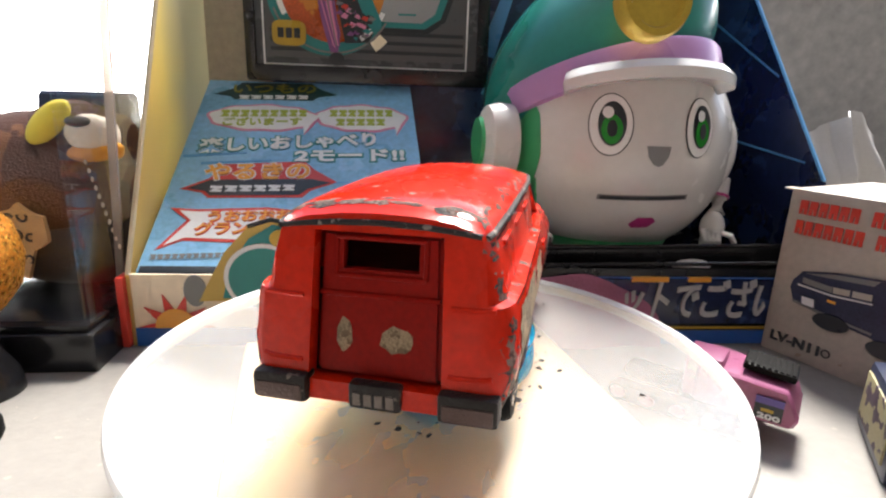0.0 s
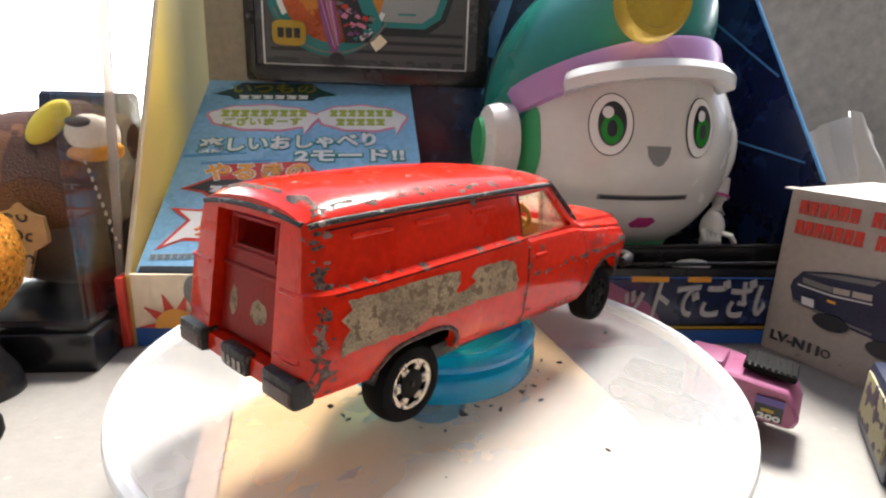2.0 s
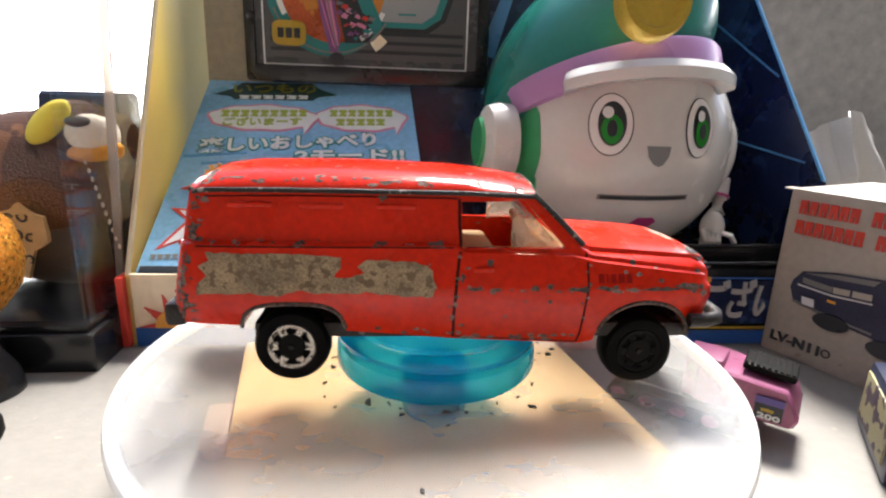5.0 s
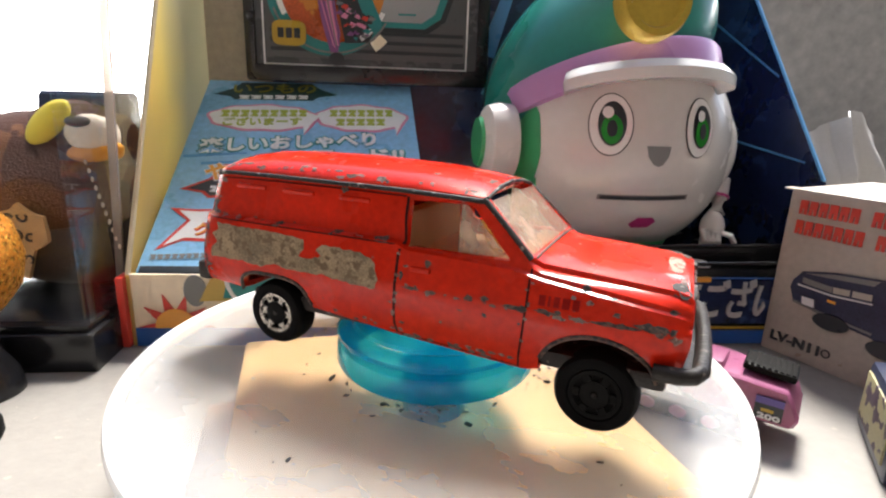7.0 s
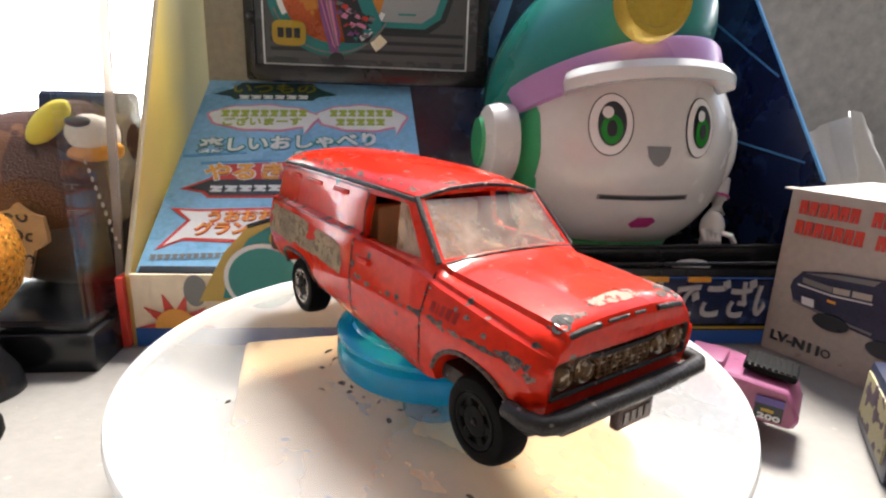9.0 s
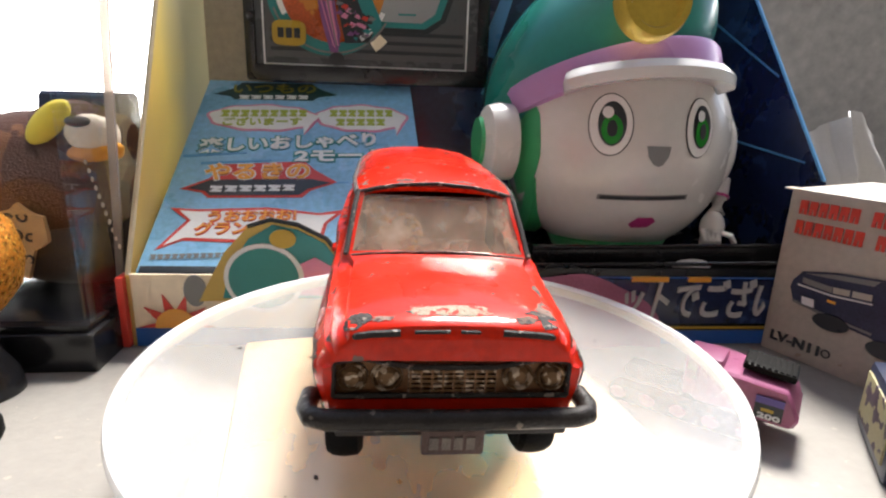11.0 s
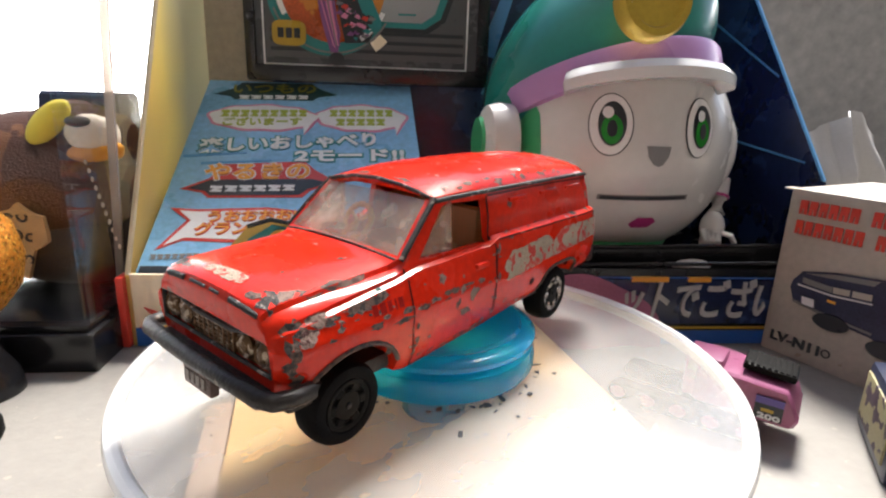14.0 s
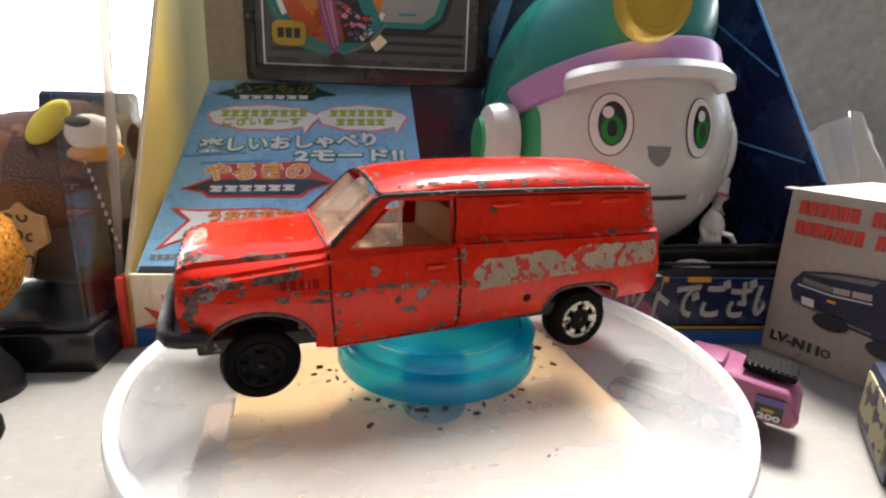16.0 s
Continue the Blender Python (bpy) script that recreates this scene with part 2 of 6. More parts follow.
# body lines along x
LINES = {
    "zs": ((-14, 34.3), (-6, 33.8), (8, 33.0), (22, 31.9), (40, 31.1), (46, 32.6), (58, 33.6)),
    "ys": ((-14, 11.4), (-13.5, 12.2), (-12.5, 12.7), (-10, 12.9), (38, 12.9), (54, 12.6), (58, 11.8)),
    "ym": ((-14, 12.2), (-13.6, 13.0), (-12.8, 13.7), (-11.5, 14.1), (-6, 14.3), (38, 14.2), (52, 13.9), (57, 13.2), (58.4, 12.2)),
    "zm": ((-14, 40.5), (58, 39.6)),
    "ysh": ((-14, 11.9), (-13.6, 12.7), (-12.8, 13.3), (-11.5, 13.7), (-6, 14.0), (22, 13.9), (26, 13.4), (39, 13.1), (52, 12.9), (57, 12.4), (58.4, 11.4)),
    "zsh": ((-14, 45.4), (21.5, 45.6), (23.5, 44.7), (38, 44.2), (41, 43.5), (57, 41.6), (58.4, 40.9)),
    "yu": ((-14, 11.0), (-13.6, 11.6), (-12.8, 12.0), (-11.5, 12.3), (20, 12.4), (39, 12.1), (41, 12.1), (56, 11.8), (58.4, 10.9)),
    "zt": ((-14, 51.4), (-12, 51.9), (0, 52.1), (24, 52.1), (32.6, 51.7), (39.7, 45.1), (41, 44.4), (56, 43.5), (57.6, 43.1), (58.2, 42.6), (58.4, 42.0)),
    "yt": ((-14, 10.3), (-12, 11.0), (0, 11.3), (24, 11.2), (32.6, 10.4), (39.7, 11.3), (41, 10.6), (56, 10.4), (58.4, 10.0)),
    "zc": ((-14, 53.3), (-12, 54.2), (-7, 54.8), (8, 55.15), (22, 54.7), (29, 54.0), (32.6, 53.3), (39.7, 46.0), (41, 45.6), (50, 45.1), (55.5, 44.6), (57.2, 44.3), (57.9, 43.9), (58.25, 43.2), (58.4, 42.5)),
}


def line(key, x):
    return float(np.interp(x, [a for a, _ in LINES[key]], [b for _, b in LINES[key]]))


def section(x, inset=0.0):
    """Half of the body's section at x: (y, z) from the middle of the floor up to the middle of the roof."""
    p = {k: line(k, x) for k in LINES}
    zs, zsh, zt, zc, yt = p["zs"], p["zsh"], p["zt"], p["zc"], p["yt"]
    rise = zc - zt
    pts = [(0, zs), (p["ys"] - 2.2, zs), (p["ys"] - 0.2, zs + 0.2), (p["ym"] - 0.5, zs + 2.2), (p["ym"] - 0.08, p["zm"] - 1.6), (p["ym"], p["zm"] - 0.2),
           (p["ym"] - 0.12, p["zm"] + 0.2), (p["ysh"], zsh - 0.9), (p["ysh"] - 0.25, zsh - 0.25), (p["yu"] + 0.12, zsh), (p["yu"], zsh + 0.5 * min(1, (zt - zsh))),
           (p["yu"] * 0.5 + yt * 0.5 + 0.15, (zsh + zt) / 2 + 0.2), (yt, zt - 0.25), (yt - 0.25, zt + 0.35 * min(1, rise)), (yt - 1.1, zt + rise * 0.42), (yt * 0.72, zt + rise * 0.70), (yt * 0.38, zt + rise * 0.93), (0, zc)]
    if x > 40.5:  # the bonnet: a raised middle between two creases
        k = min(1, (x - 40.5) / 2) * min(1, max(0, (57 - x) / 3))
        y, z = pts[15]
        pts[15] = (8.0, z)
        pts[14] = (9.4, pts[14][1] + 0.02 * k)
    if inset:
        cz = (zs + zc) / 2
        pts = [(max(0, y - inset), z + (inset if z < cz else -inset) * (1 if abs(z - cz) > 3 else 0)) for y, z in pts]
    return pts


def side_y(x, z):
    s = section(x)[2:13]
    return float(np.interp(z, [b for _, b in s], [a for a, _ in s]))


def top_z(x, y):
    s = section(x)[12:][::-1]
    return float(np.interp(abs(y), [a for a, _ in s], [b for _, b in s]))


def slant(x, z):
    """The tail leans forwards towards the roof, the nose a little backwards towards the sill."""
    k = max(0.0, min(1.0, (-7 - x) / 6))
    f = max(0.0, min(1.0, (x - 52) / 6))
    return x + k * (z - 42) * 0.16 - f * max(0, 38 - z) * 0.16


def loft(xs, inset=0.0):
    bm = bmesh.new()
    rings = []
    for x in xs:
        half = section(x, inset)
        ring = half + [(-y, z) for y, z in half[-2:0:-1]]
        rings.append([bm.verts.new((slant(x, z) * MM, y * MM, z * MM)) for y, z in ring])
    n = len(rings[0])
    for a, b in zip(rings, rings[1:]):
        for i in range(n):
            bm.faces.new((a[i], a[(i + 1) % n], b[(i + 1) % n], b[i]))
    bm.faces.new(rings[0])
    bm.faces.new(rings[-1])
    bmesh.ops.recalc_face_normals(bm, faces=bm.faces[:])
    return bm


def hexa(corners):
    """A solid with eight corners (mm): the first four below the last four."""
    bm = bmesh.new()
    v = [bm.verts.new(Vector(c) * MM) for c in corners]
    for f in ((0, 1, 2, 3), (4, 5, 6, 7), (0, 1, 5, 4), (1, 2, 6, 5), (2, 3, 7, 6), (3, 0, 4, 7)):
        bm.faces.new([v[i] for i in f])
    bmesh.ops.recalc_face_normals(bm, faces=bm.faces[:])
    return bm


def carved(bm, cutters):
    """The bmesh with the cutters taken out of it."""
    def temp(b):
        me = bpy.data.meshes.new("temp")
        b.to_mesh(me)
        b.free()
        o = bpy.data.objects.new("temp", me)
        scene.collection.objects.link(o)
        return o
    base, gone = temp(bm), [temp(c) for c in cutters]
    for c in gone:
        md = base.modifiers.new("cut", "BOOLEAN")
        md.operation, md.solver, md.object = "DIFFERENCE", "EXACT", c
    dg = bpy.context.evaluated_depsgraph_get()
    dg.update()
    me = bpy.data.meshes.new_from_object(base.evaluated_get(dg))
    out = bmesh.new()
    out.from_mesh(me)
    for o in [base] + gone:
        d = o.data
        bpy.data.objects.remove(o)
        bpy.data.meshes.remove(d)
    bpy.data.meshes.remove(me)
    return out


def quad_glass(pts, thick):
    """A thin pane between four corners (mm)."""
    p = [Vector(q) for q in pts]
    n = (p[1] - p[0]).cross(p[2] - p[0]).normalized() * thick
    return hexa([*p, *[q + n for q in p]])


XZ = lambda y: Matrix(((1, 0, 0, 0), (0, 0, 1, y), (0, 1, 0, 0), (0, 0, 0, 1)))


def side_patch(outline, side, lift, cuts=0.5):
    """A thin patch that follows the van's side; outline in (x, z) mm, side -1 (right) or 1 (left)."""
    bm = bmesh.new()
    bm.faces.new([bm.verts.new((x, 0, z)) for x, z in outline])
    for ax, no, gap in ((0, (0, 0, 1), cuts), (1, (1, 0, 0), 2.0)):
        q = [p[1 - ax] for p in outline]
        c = min(q) + gap * 0.5
        while c < max(q):
            bmesh.ops.bisect_plane(bm, geom=bm.verts[:] + bm.edges[:] + bm.faces[:], plane_co=[c * k for k in no], plane_no=no)
            c += gap
    for v in bm.verts:
        v.co = Vector((slant(v.co.x, v.co.z), side * (side_y(v.co.x, v.co.z) + lift), v.co.z)) * MM
    bmesh.ops.triangulate(bm, faces=bm.faces[:])
    bmesh.ops.recalc_face_normals(bm, faces=bm.faces[:])
    return bm


def top_patch(outline, lift, cuts=1.5):
    """A thin patch on the roof or bonnet; outline in (x, y) mm."""
    bm = bmesh.new()
    bm.faces.new([bm.verts.new((x, y, 0)) for x, y in outline])
    for ax, no in ((0, (1, 0, 0)), (1, (0, 1, 0))):
        q = [p[ax] for p in outline]
        c = min(q) + cuts * 0.5
        while c < max(q):
            bmesh.ops.bisect_plane(bm, geom=bm.verts[:] + bm.edges[:] + bm.faces[:], plane_co=[c * n for n in no], plane_no=no)
            c += cuts
    for v in bm.verts:
        z = top_z(v.co.x, v.co.y) + lift
        v.co = Vector((slant(v.co.x, z), v.co.y, z)) * MM
    bmesh.ops.triangulate(bm, faces=bm.faces[:])
    bmesh.ops.recalc_face_normals(bm, faces=bm.faces[:])
    return bm


def strip(points, width):
    """A narrow closed outline along a line of (x, z)."""
    a, b = [], []
    for i, (x, z) in enumerate(points):
        x0, z0 = points[max(i - 1, 0)]
        x1, z1 = points[min(i + 1, len(points) - 1)]
        d = math.hypot(x1 - x0, z1 - z0)
        nx, nz = -(z1 - z0) / d * width / 2, (x1 - x0) / d * width / 2
        a.append((x + nx, z + nz))
        b.append((x - nx, z - nz))
    return a + b[::-1]


def blob(cx, cy, rx, ry, seed, n=11, jag=0.4):
    rnd = random.Random(seed)
    return [(cx + rx * math.cos(2 * math.pi * i / n) * rnd.uniform(1 - jag, 1 + jag), cy + ry * math.sin(2 * math.pi * i / n) * rnd.uniform(1 - jag, 1 + jag)) for i in range(n)]


def wheel(parent, x, y, z, r, side, shiny):
    """A tyre with its rim: a dished ring with six openings and a hub pin."""
    m = pose(x * MM, y * MM, z * MM, 90 * -side, 0, 0)
    R, w = r * MM, 2.0 * MM
    tyre = part("wheel", lathe([(R * 0.55, -w), (R * 0.86, -w), (R * 0.97, -w * 0.75), (R, -w * 0.2), (R, w * 0.2), (R * 0.97, w * 0.62), (R * 0.90, w * 0.92), (R * 0.80, w), (R * 0.66, w * 0.98), (R * 0.62, w * 0.8), (R * 0.55, w * 0.7), (R * 0.1, w * 0.7), (R * 0.1, -w), (R * 0.55, -w)], 40, m), TYRE, parent, "black plastic tyre")
    mat = CHROME if shiny else HUB
    part("rim_ring", lathe([(R * 0.50, w * 0.72), (R * 0.50, w * 0.9), (R * 0.56, w * 0.97), (R * 0.61, w * 0.96), (R * 0.62, w * 0.72)], 32, m), mat, tyre)
    part("hub", lathe([(0, w * 1.0), (R * 0.07, w * 1.0), (R * 0.09, w * 0.92), (R * 0.28, w * 0.95), (R * 0.34, w * 0.9), (R * 0.34, w * 0.7)], 20, m), HUB, tyre)
    part("axle_pin", lathe([(0, w * 1.08), (R * 0.05, w * 1.06), (R * 0.07, w * 0.98)], 12, m), BARE, tyre)
    for k in range(6):
        part("spoke", box((R * 0.33, -R * 0.12, w * 0.72), (R * 0.53, R * 0.12, w * 0.92), R * 0.03, m @ pose(0, 0, 0, 0, 0, 60 * k), 1), mat, tyre)
    return tyre


def squarish(cx, cz, rx, rz, n=32):
    """A closed outline between an ellipse and a rectangle."""
    out = []
    for i in range(n):
        c, d = math.cos(2 * math.pi * i / n), math.sin(2 * math.pi * i / n)
        out.append((cx + rx * math.copysign(abs(c) ** 0.6, c), cz + rz * math.copysign(abs(d) ** 0.6, d)))
    return out


def build_van():
    car = thing("toy_car", "red die-cast toy panel van with chipped paint", "toy car")
    xs = [-14, -13.85, -13.6, -13.2, -12.8, -12, -11.5, -10, -8, -5, 0, 5, 10, 15, 20, 21.5, 22.2, 23.5, 26, 29, 31, 32.6, 34, 36, 38, 39.7, 40.3, 41, 42.5, 45, 48, 51, 54, 55.5, 56.6, 57.4, 57.9, 58.2, 58.4]
    cavity = loft([-12.2, -8, 0, 10, 21, 24, 30, 32.4, 35, 37.8], 0.9)
    side_win = prism([(22.8, 45.0), (22.6, 50.9), (30.6, 51.0), (31.4, 50.8), (37.0, 45.0), (36.8, 44.8), (23, 44.8)], 0.06 / MM, m=Matrix.Diagonal((MM, MM, MM, 1)) @ XZ(-30))
    screen = hexa([(30.4, -9.4, 49.5), (30.4, 9.4, 49.5), (37.2, 10.7, 43.2), (37.2, -10.7, 43.2), (35.4, -9.4, 55.5), (35.4, 9.4, 55.5), (42.6, 10.5, 48.9), (42.6, -10.5, 48.9)])
    arch_r = prism(squarish(0.6, 31.6, 6.9, 5.9), 0.06 / MM, m=Matrix.Diagonal((MM, MM, MM, 1)) @ XZ(-30))
    arch_f = prism(ellipse(48.7, 32.2, 6.9, 5.6, 32), 0.06 / MM, m=Matrix.Diagonal((MM, MM, MM, 1)) @ XZ(-30))
    tail = hexa([(-18, -7.0, 36.3), (-12.6, -7.0, 36.3), (-12.6, 7.0, 36.3), (-18, 7.0, 36.3), (-15, -6.6, 51.4), (-10.2, -6.6, 51.4), (-10.2, 6.6, 51.4), (-15, 6.6, 51.4)])
    rear_hole = box((-0.020, -0.0042, 0.0473), (-0.006, 0.0042, 0.0506))
    mouth = box((0.0570, -0.0114, 0.0366), (0.064, 0.0114, 0.0405), 0.0007)
    bm = carved(loft(xs), [cavity, side_win, screen, arch_r, arch_f, tail, rear_hole, mouth])
    part("body", bm, RED, car, "chipped red enamel shell", angle=28)

    # tailgate with its window
    gate = hexa([(-13.7, -6.6, 36.6), (-12.7, -6.6, 36.6), (-12.7, 6.6, 36.6), (-13.7, 6.6, 36.6), (-11.25, -6.2, 51.2), (-10.3, -6.2, 51.2), (-10.3, 6.2, 51.2), (-11.25, 6.2, 51.2)])
    bmesh.ops.bevel(gate, geom=gate.edges[:], offset=0.0004, segments=2, affect="EDGES")
    tailgate = part("tailgate", carved(gate, [box((-0.020, -0.0040, 0.0474), (-0.006, 0.0040, 0.0503))]), RED_DULL, car, "dull red tailgate with a slot window")
    lip = joined(*[tube([(slope(z) * MM, y * MM, z * MM) for y, z in pts], 0.28 * MM, 8) for slope in [lambda z: -13.72 + (z - 36.6) * 0.1678] for pts in (((-4.7, 46.8), (4.7, 46.8)), ((-4.7, 50.6), (4.7, 50.6)), ((-4.7, 46.8), (-4.7, 50.6)), ((4.7, 46.8), (4.7, 50.6)))])
    part("window_lip", lip, RED_DULL, tailgate)
    part("gate_crease", tube([(-12.30 * MM, -6.3 * MM, 44.9 * MM), (-12.30 * MM, 6.3 * MM, 44.9 * MM)], 0.32 * MM, 8), RED_DULL, tailgate)
    for cy, cz, ry, rz, sd in ((-1.9, 40.6, 1.7, 1.4, 3), (3.6, 40.8, 0.9, 1.7, 4)):
        o = blob(cy, cz, ry, rz, sd, 14, 0.15)
        b = bmesh.new()
        b.faces.new([b.verts.new(((-13.7 + (z - 36.6) * 0.1678 - 0.05) * MM, y * MM, z * MM)) for y, z in o])
        part("worn_sticker", b, LABEL_R, tailgate, "worn round sticker")
    # drip rails, roof edges and screen frame, rubbed to dark metal
    for s in (-1, 1):
        rail = [(slant(x, line("zt", x)) * MM, s * (line("yt", x) + 0.10) * MM, (line("zt", x) - 0.10) * MM) for x in (-13.4, -12.6, -10, -5, 0, 8, 16, 22, 28, 31, 32.6)]
        part("drip_rail", tube(rail, 0.34 * MM, 8), BARE, car, "drip rail rubbed to dark metal")
        part("screen_pillar", tube([(32.5 * MM, s * 10.25 * MM, 51.9 * MM), (36 * MM, s * 10.85 * MM, 48.75 * MM), (39.6 * MM, s * 11.35 * MM, 45.25 * MM)], 0.40 * MM, 8), BARE, car, "screen pillar rubbed to dark metal")
    part("rear_roof_rail", tube([(slant(-14, 52) * MM + 0.0001, y * MM, (51.6 + 0.8 * (1 - (y / 10.5) ** 2)) * MM) for y in (-10.2, -8, -5, 0, 5, 8, 10.2)], 0.33 * MM, 8), BARE, car, "roof edge rubbed to dark metal")
    part("screen_header", tube([(32.8 * MM, y * MM, (51.75 + 1.5 * (1 - (y / 10.3) ** 2)) * MM) for y in (-9.9, -8, -5, 0, 5, 8, 9.9)], 0.30 * MM, 8), BARE, car, "screen top edge rubbed to dark metal")
    part("screen_sill", tube([((39.9 + 0.35 * (1 - (y / 11) ** 2)) * MM, y * MM, (45.15 + 0.75 * (1 - (y / 11) ** 2)) * MM) for y in (-10.7, -8, -5, 0, 5, 8, 10.7)], 0.22 * MM, 8), CHIP, car)

    # glazing
    part("windscreen", quad_glass([(33.0, -9.9, 51.4), (39.4, -11.0, 45.1), (39.4, 11.0, 45.1), (33.0, 9.9, 51.4)], 0.35), GLASS, car, "scuffed hazy windscreen")
    for s in (-1, 1):
        part("side_glass", quad_glass([(30.2, s * 10.75, 51.3), (36.6, s * 11.2, 44.8), (29.8, s * 11.35, 44.6), (29.8, s * 10.75, 51.3)], 0.25), GLASS, car)
        part("quarter_bar", hexa([(29.7, s * 10.5, 44.6), (30.1, s * 10.5, 44.6), (30.1, s * 11.3, 44.6), (29.7, s * 11.3, 44.6), (29.7, s * 10.2, 51.4), (30.1, s * 10.2, 51.4), (30.1, s * 10.8, 51.4), (29.7, s * 10.8, 51.4)]), GLASS, car)

    # cab interior
    cab = part("cab_floor", box((0.0135, -0.0110, 0.0375), (0.0385, 0.0110, 0.0395), 0.0004), CREAM, car, "cream plastic interior")
    part("seat", joined(box((0.0205, -0.0095, 0.0395), (0.0290, 0.0095, 0.0428), 0.0009), box((0.0188, -0.0095, 0.0400), (0.0215, 0.0095, 0.0488), 0.0009)), CREAM, cab)
    part("dashboard", box((0.0352, -0.0108, 0.0395), (0.0384, 0.0108, 0.0447), 0.0007), CREAM, cab)
    wheel_at = pose(0.0322, -0.0045, 0.0462, 0, 62, 0)
    ring = tube([wheel_at @ Vector((0.0026 * math.cos(2 * math.pi * i / 24), 0.0026 * math.sin(2 * math.pi * i / 24), 0)) for i in range(25)], 0.00042, 8)
    spokes = [tube([wheel_at @ Vector((0, 0, 0)), wheel_at @ Vector((0.0026 * math.cos(a), 0.0026 * math.sin(a), 0))], 0.0003, 6) for a in (0.0, 2.1, 4.2)]
    part("steering_wheel", joined(ring, *spokes, tube([wheel_at @ Vector((0, 0, 0)), (0.036, -0.0045, 0.0440)], 0.0004, 6)), YELLOW_PL, cab, "yellow plastic steering wheel")

    # dark sheet added behind the tailgate to stand for the shadow in its gaps
    part("inner_tail", hexa([(-12.3, -8.5, 36.0), (-11.8, -8.5, 36.0), (-11.8, 8.5, 36.0), (-12.3, 8.5, 36.0), (-9.9, -8.0, 46.6), (-9.4, -8.0, 46.6), (-9.4, 8.0, 46.6), (-9.9, 8.0, 46.6)]), SEAM, car, "dark backing added behind the tailgate")
    part("bulkhead", loft([10.0, 11.2], 1.0), SEAM, car, "dark bulkhead behind the cab")

    # under the shell
    under = part("chassis", box((-0.0050, -0.0118, 0.0318), (0.0566, 0.0118, 0.0340), 0.0006), BUMPER, car, "tarnished metal base plate")
    for x, z in ((0.0, 30.9), (48.9, 29.9)):
        part("axle", tube([(x * MM, -0.0095, z * MM), (x * MM, 0.0095, z * MM)], 0.0006, 8), BARE, under)
    for s in (-1, 1):
        wheel(car, 0.1, s * 10.9, 30.9, 5.15, s, True)
        wheel(car, 48.9, s * 10.6, 29.9, 5.2, s, False)
        # arch lips
        part("arch_lip", tube([(x * MM, s * (side_y(x, z) + 0.02) * MM, z * MM) for x, z in squarish(0.6, 31.6, 6.9, 5.9)[1:16]], 0.30 * MM, 6), CHIP, car)
        part("arch_lip", tube([((48.7 + 6.9 * math.cos(radians(a))) * MM, s * (side_y(48.7 + 6.9 * math.cos(radians(a)), 32.2 + 5.6 * math.sin(radians(a))) + 0.02) * MM, (32.2 + 5.6 * math.sin(radians(a))) * MM) for a in range(8, 176, 12)], 0.30 * MM, 6), CHIP, car)

    # front: grille, four lamps, bumper, plate
    grille = part("grille", box((0.0568, -0.0113, 0.0366), (0.0575, 0.0113, 0.0404), 0.0003), GRILLE, car, "browned grille with rubbed silver")
    part("grille_surround", joined(*[tube(p, 0.00028, 6) for p in ([(0.0580, -0.0113, 0.0367), (0.0580, 0.0113, 0.0367)], [(0.0580, -0.0113, 0.0403), (0.0580, -0.0085, 0.0406), (0.0580, -0.004, 0.0397), (0.0580, 0.004, 0.0397), (0.0580, 0.0085, 0.0406), (0.0580, 0.0113, 0.0403)], [(0.0580, -0.0113, 0.0367), (0.0580, -0.0113, 0.0403)], [(0.0580, 0.0113, 0.0367), (0.0580, 0.0113, 0.0403)])]), BARE, grille)
    for y in (-0.0096, -0.0063, 0.0063, 0.0096):
        part("headlamp", lathe([(0, 0.0007), (0.0007, 0.0006), (0.0011, 0.0002), (0.0013, 0.0005), (0.00152, 0.0003), (0.00155, -0.0002)], 20, pose(0.0576, y, 0.0386, 0, 90, 0)), SILVER_WORN, grille, "round headlamp with rubbed silver")
    for k in range(6):
        part("grille_bar", box((0.0573, -0.0043, 0.03705 + 0.0005 * k), (0.0579, 0.0043, 0.03730 + 0.0005 * k)), SILVER_WORN, grille)
    for k in range(9):
        part("grille_post", box((0.0574, -0.0042 + 0.00104 * k, 0.0369), (0.0580, -0.0040 + 0.00104 * k, 0.0398)), GRILLE, grille)
    bum = tube([(55.0 * MM, -13.7 * MM, 35.1 * MM), (57.6 * MM, -13.8 * MM, 35.2 * MM), (59.2 * MM, -13.2 * MM, 35.3 * MM), (59.9 * MM, -11.8 * MM, 35.4 * MM), (60.2 * MM, -6 * MM, 35.5 * MM), (60.3 * MM, 0, 35.5 * MM), (60.2 * MM, 6 * MM, 35.5 * MM), (59.9 * MM, 11.8 * MM, 35.4 * MM), (59.2 * MM, 13.2 * MM, 35.3 * MM), (57.6 * MM, 13.8 * MM, 35.2 * MM), (55.0 * MM, 13.7 * MM, 35.1 * MM)], 0.98 * MM, 12)
    part("front_bumper", bum, BUMPER, car, "dark tarnished front bumper")
    part("bumper_bracket", box((0.0545, -0.0110, 0.0335), (0.0598, 0.0110, 0.0352), 0.0003), BUMPER, car)
    plate = part("front_plate", box((0.0592, -0.0030, 0.0317), (0.0603, 0.0030, 0.0344), 0.0003), PLATE_MAT, car, "small tarnished plate with worn bars")
    for k in range(4):
        part("plate_bar", box((0.0602, -0.0022 + 0.00115 * k, 0.0324), (0.06045, -0.0014 + 0.00115 * k, 0.0337)), PLATE_BAR, plate)

    # rear bumper: bar, two blocks, plate
    part("rear_bumper_bar", box((-0.0148, -0.0115, 0.0348), (-0.0132, 0.0125, 0.0358), 0.0003), BUMPER, car)
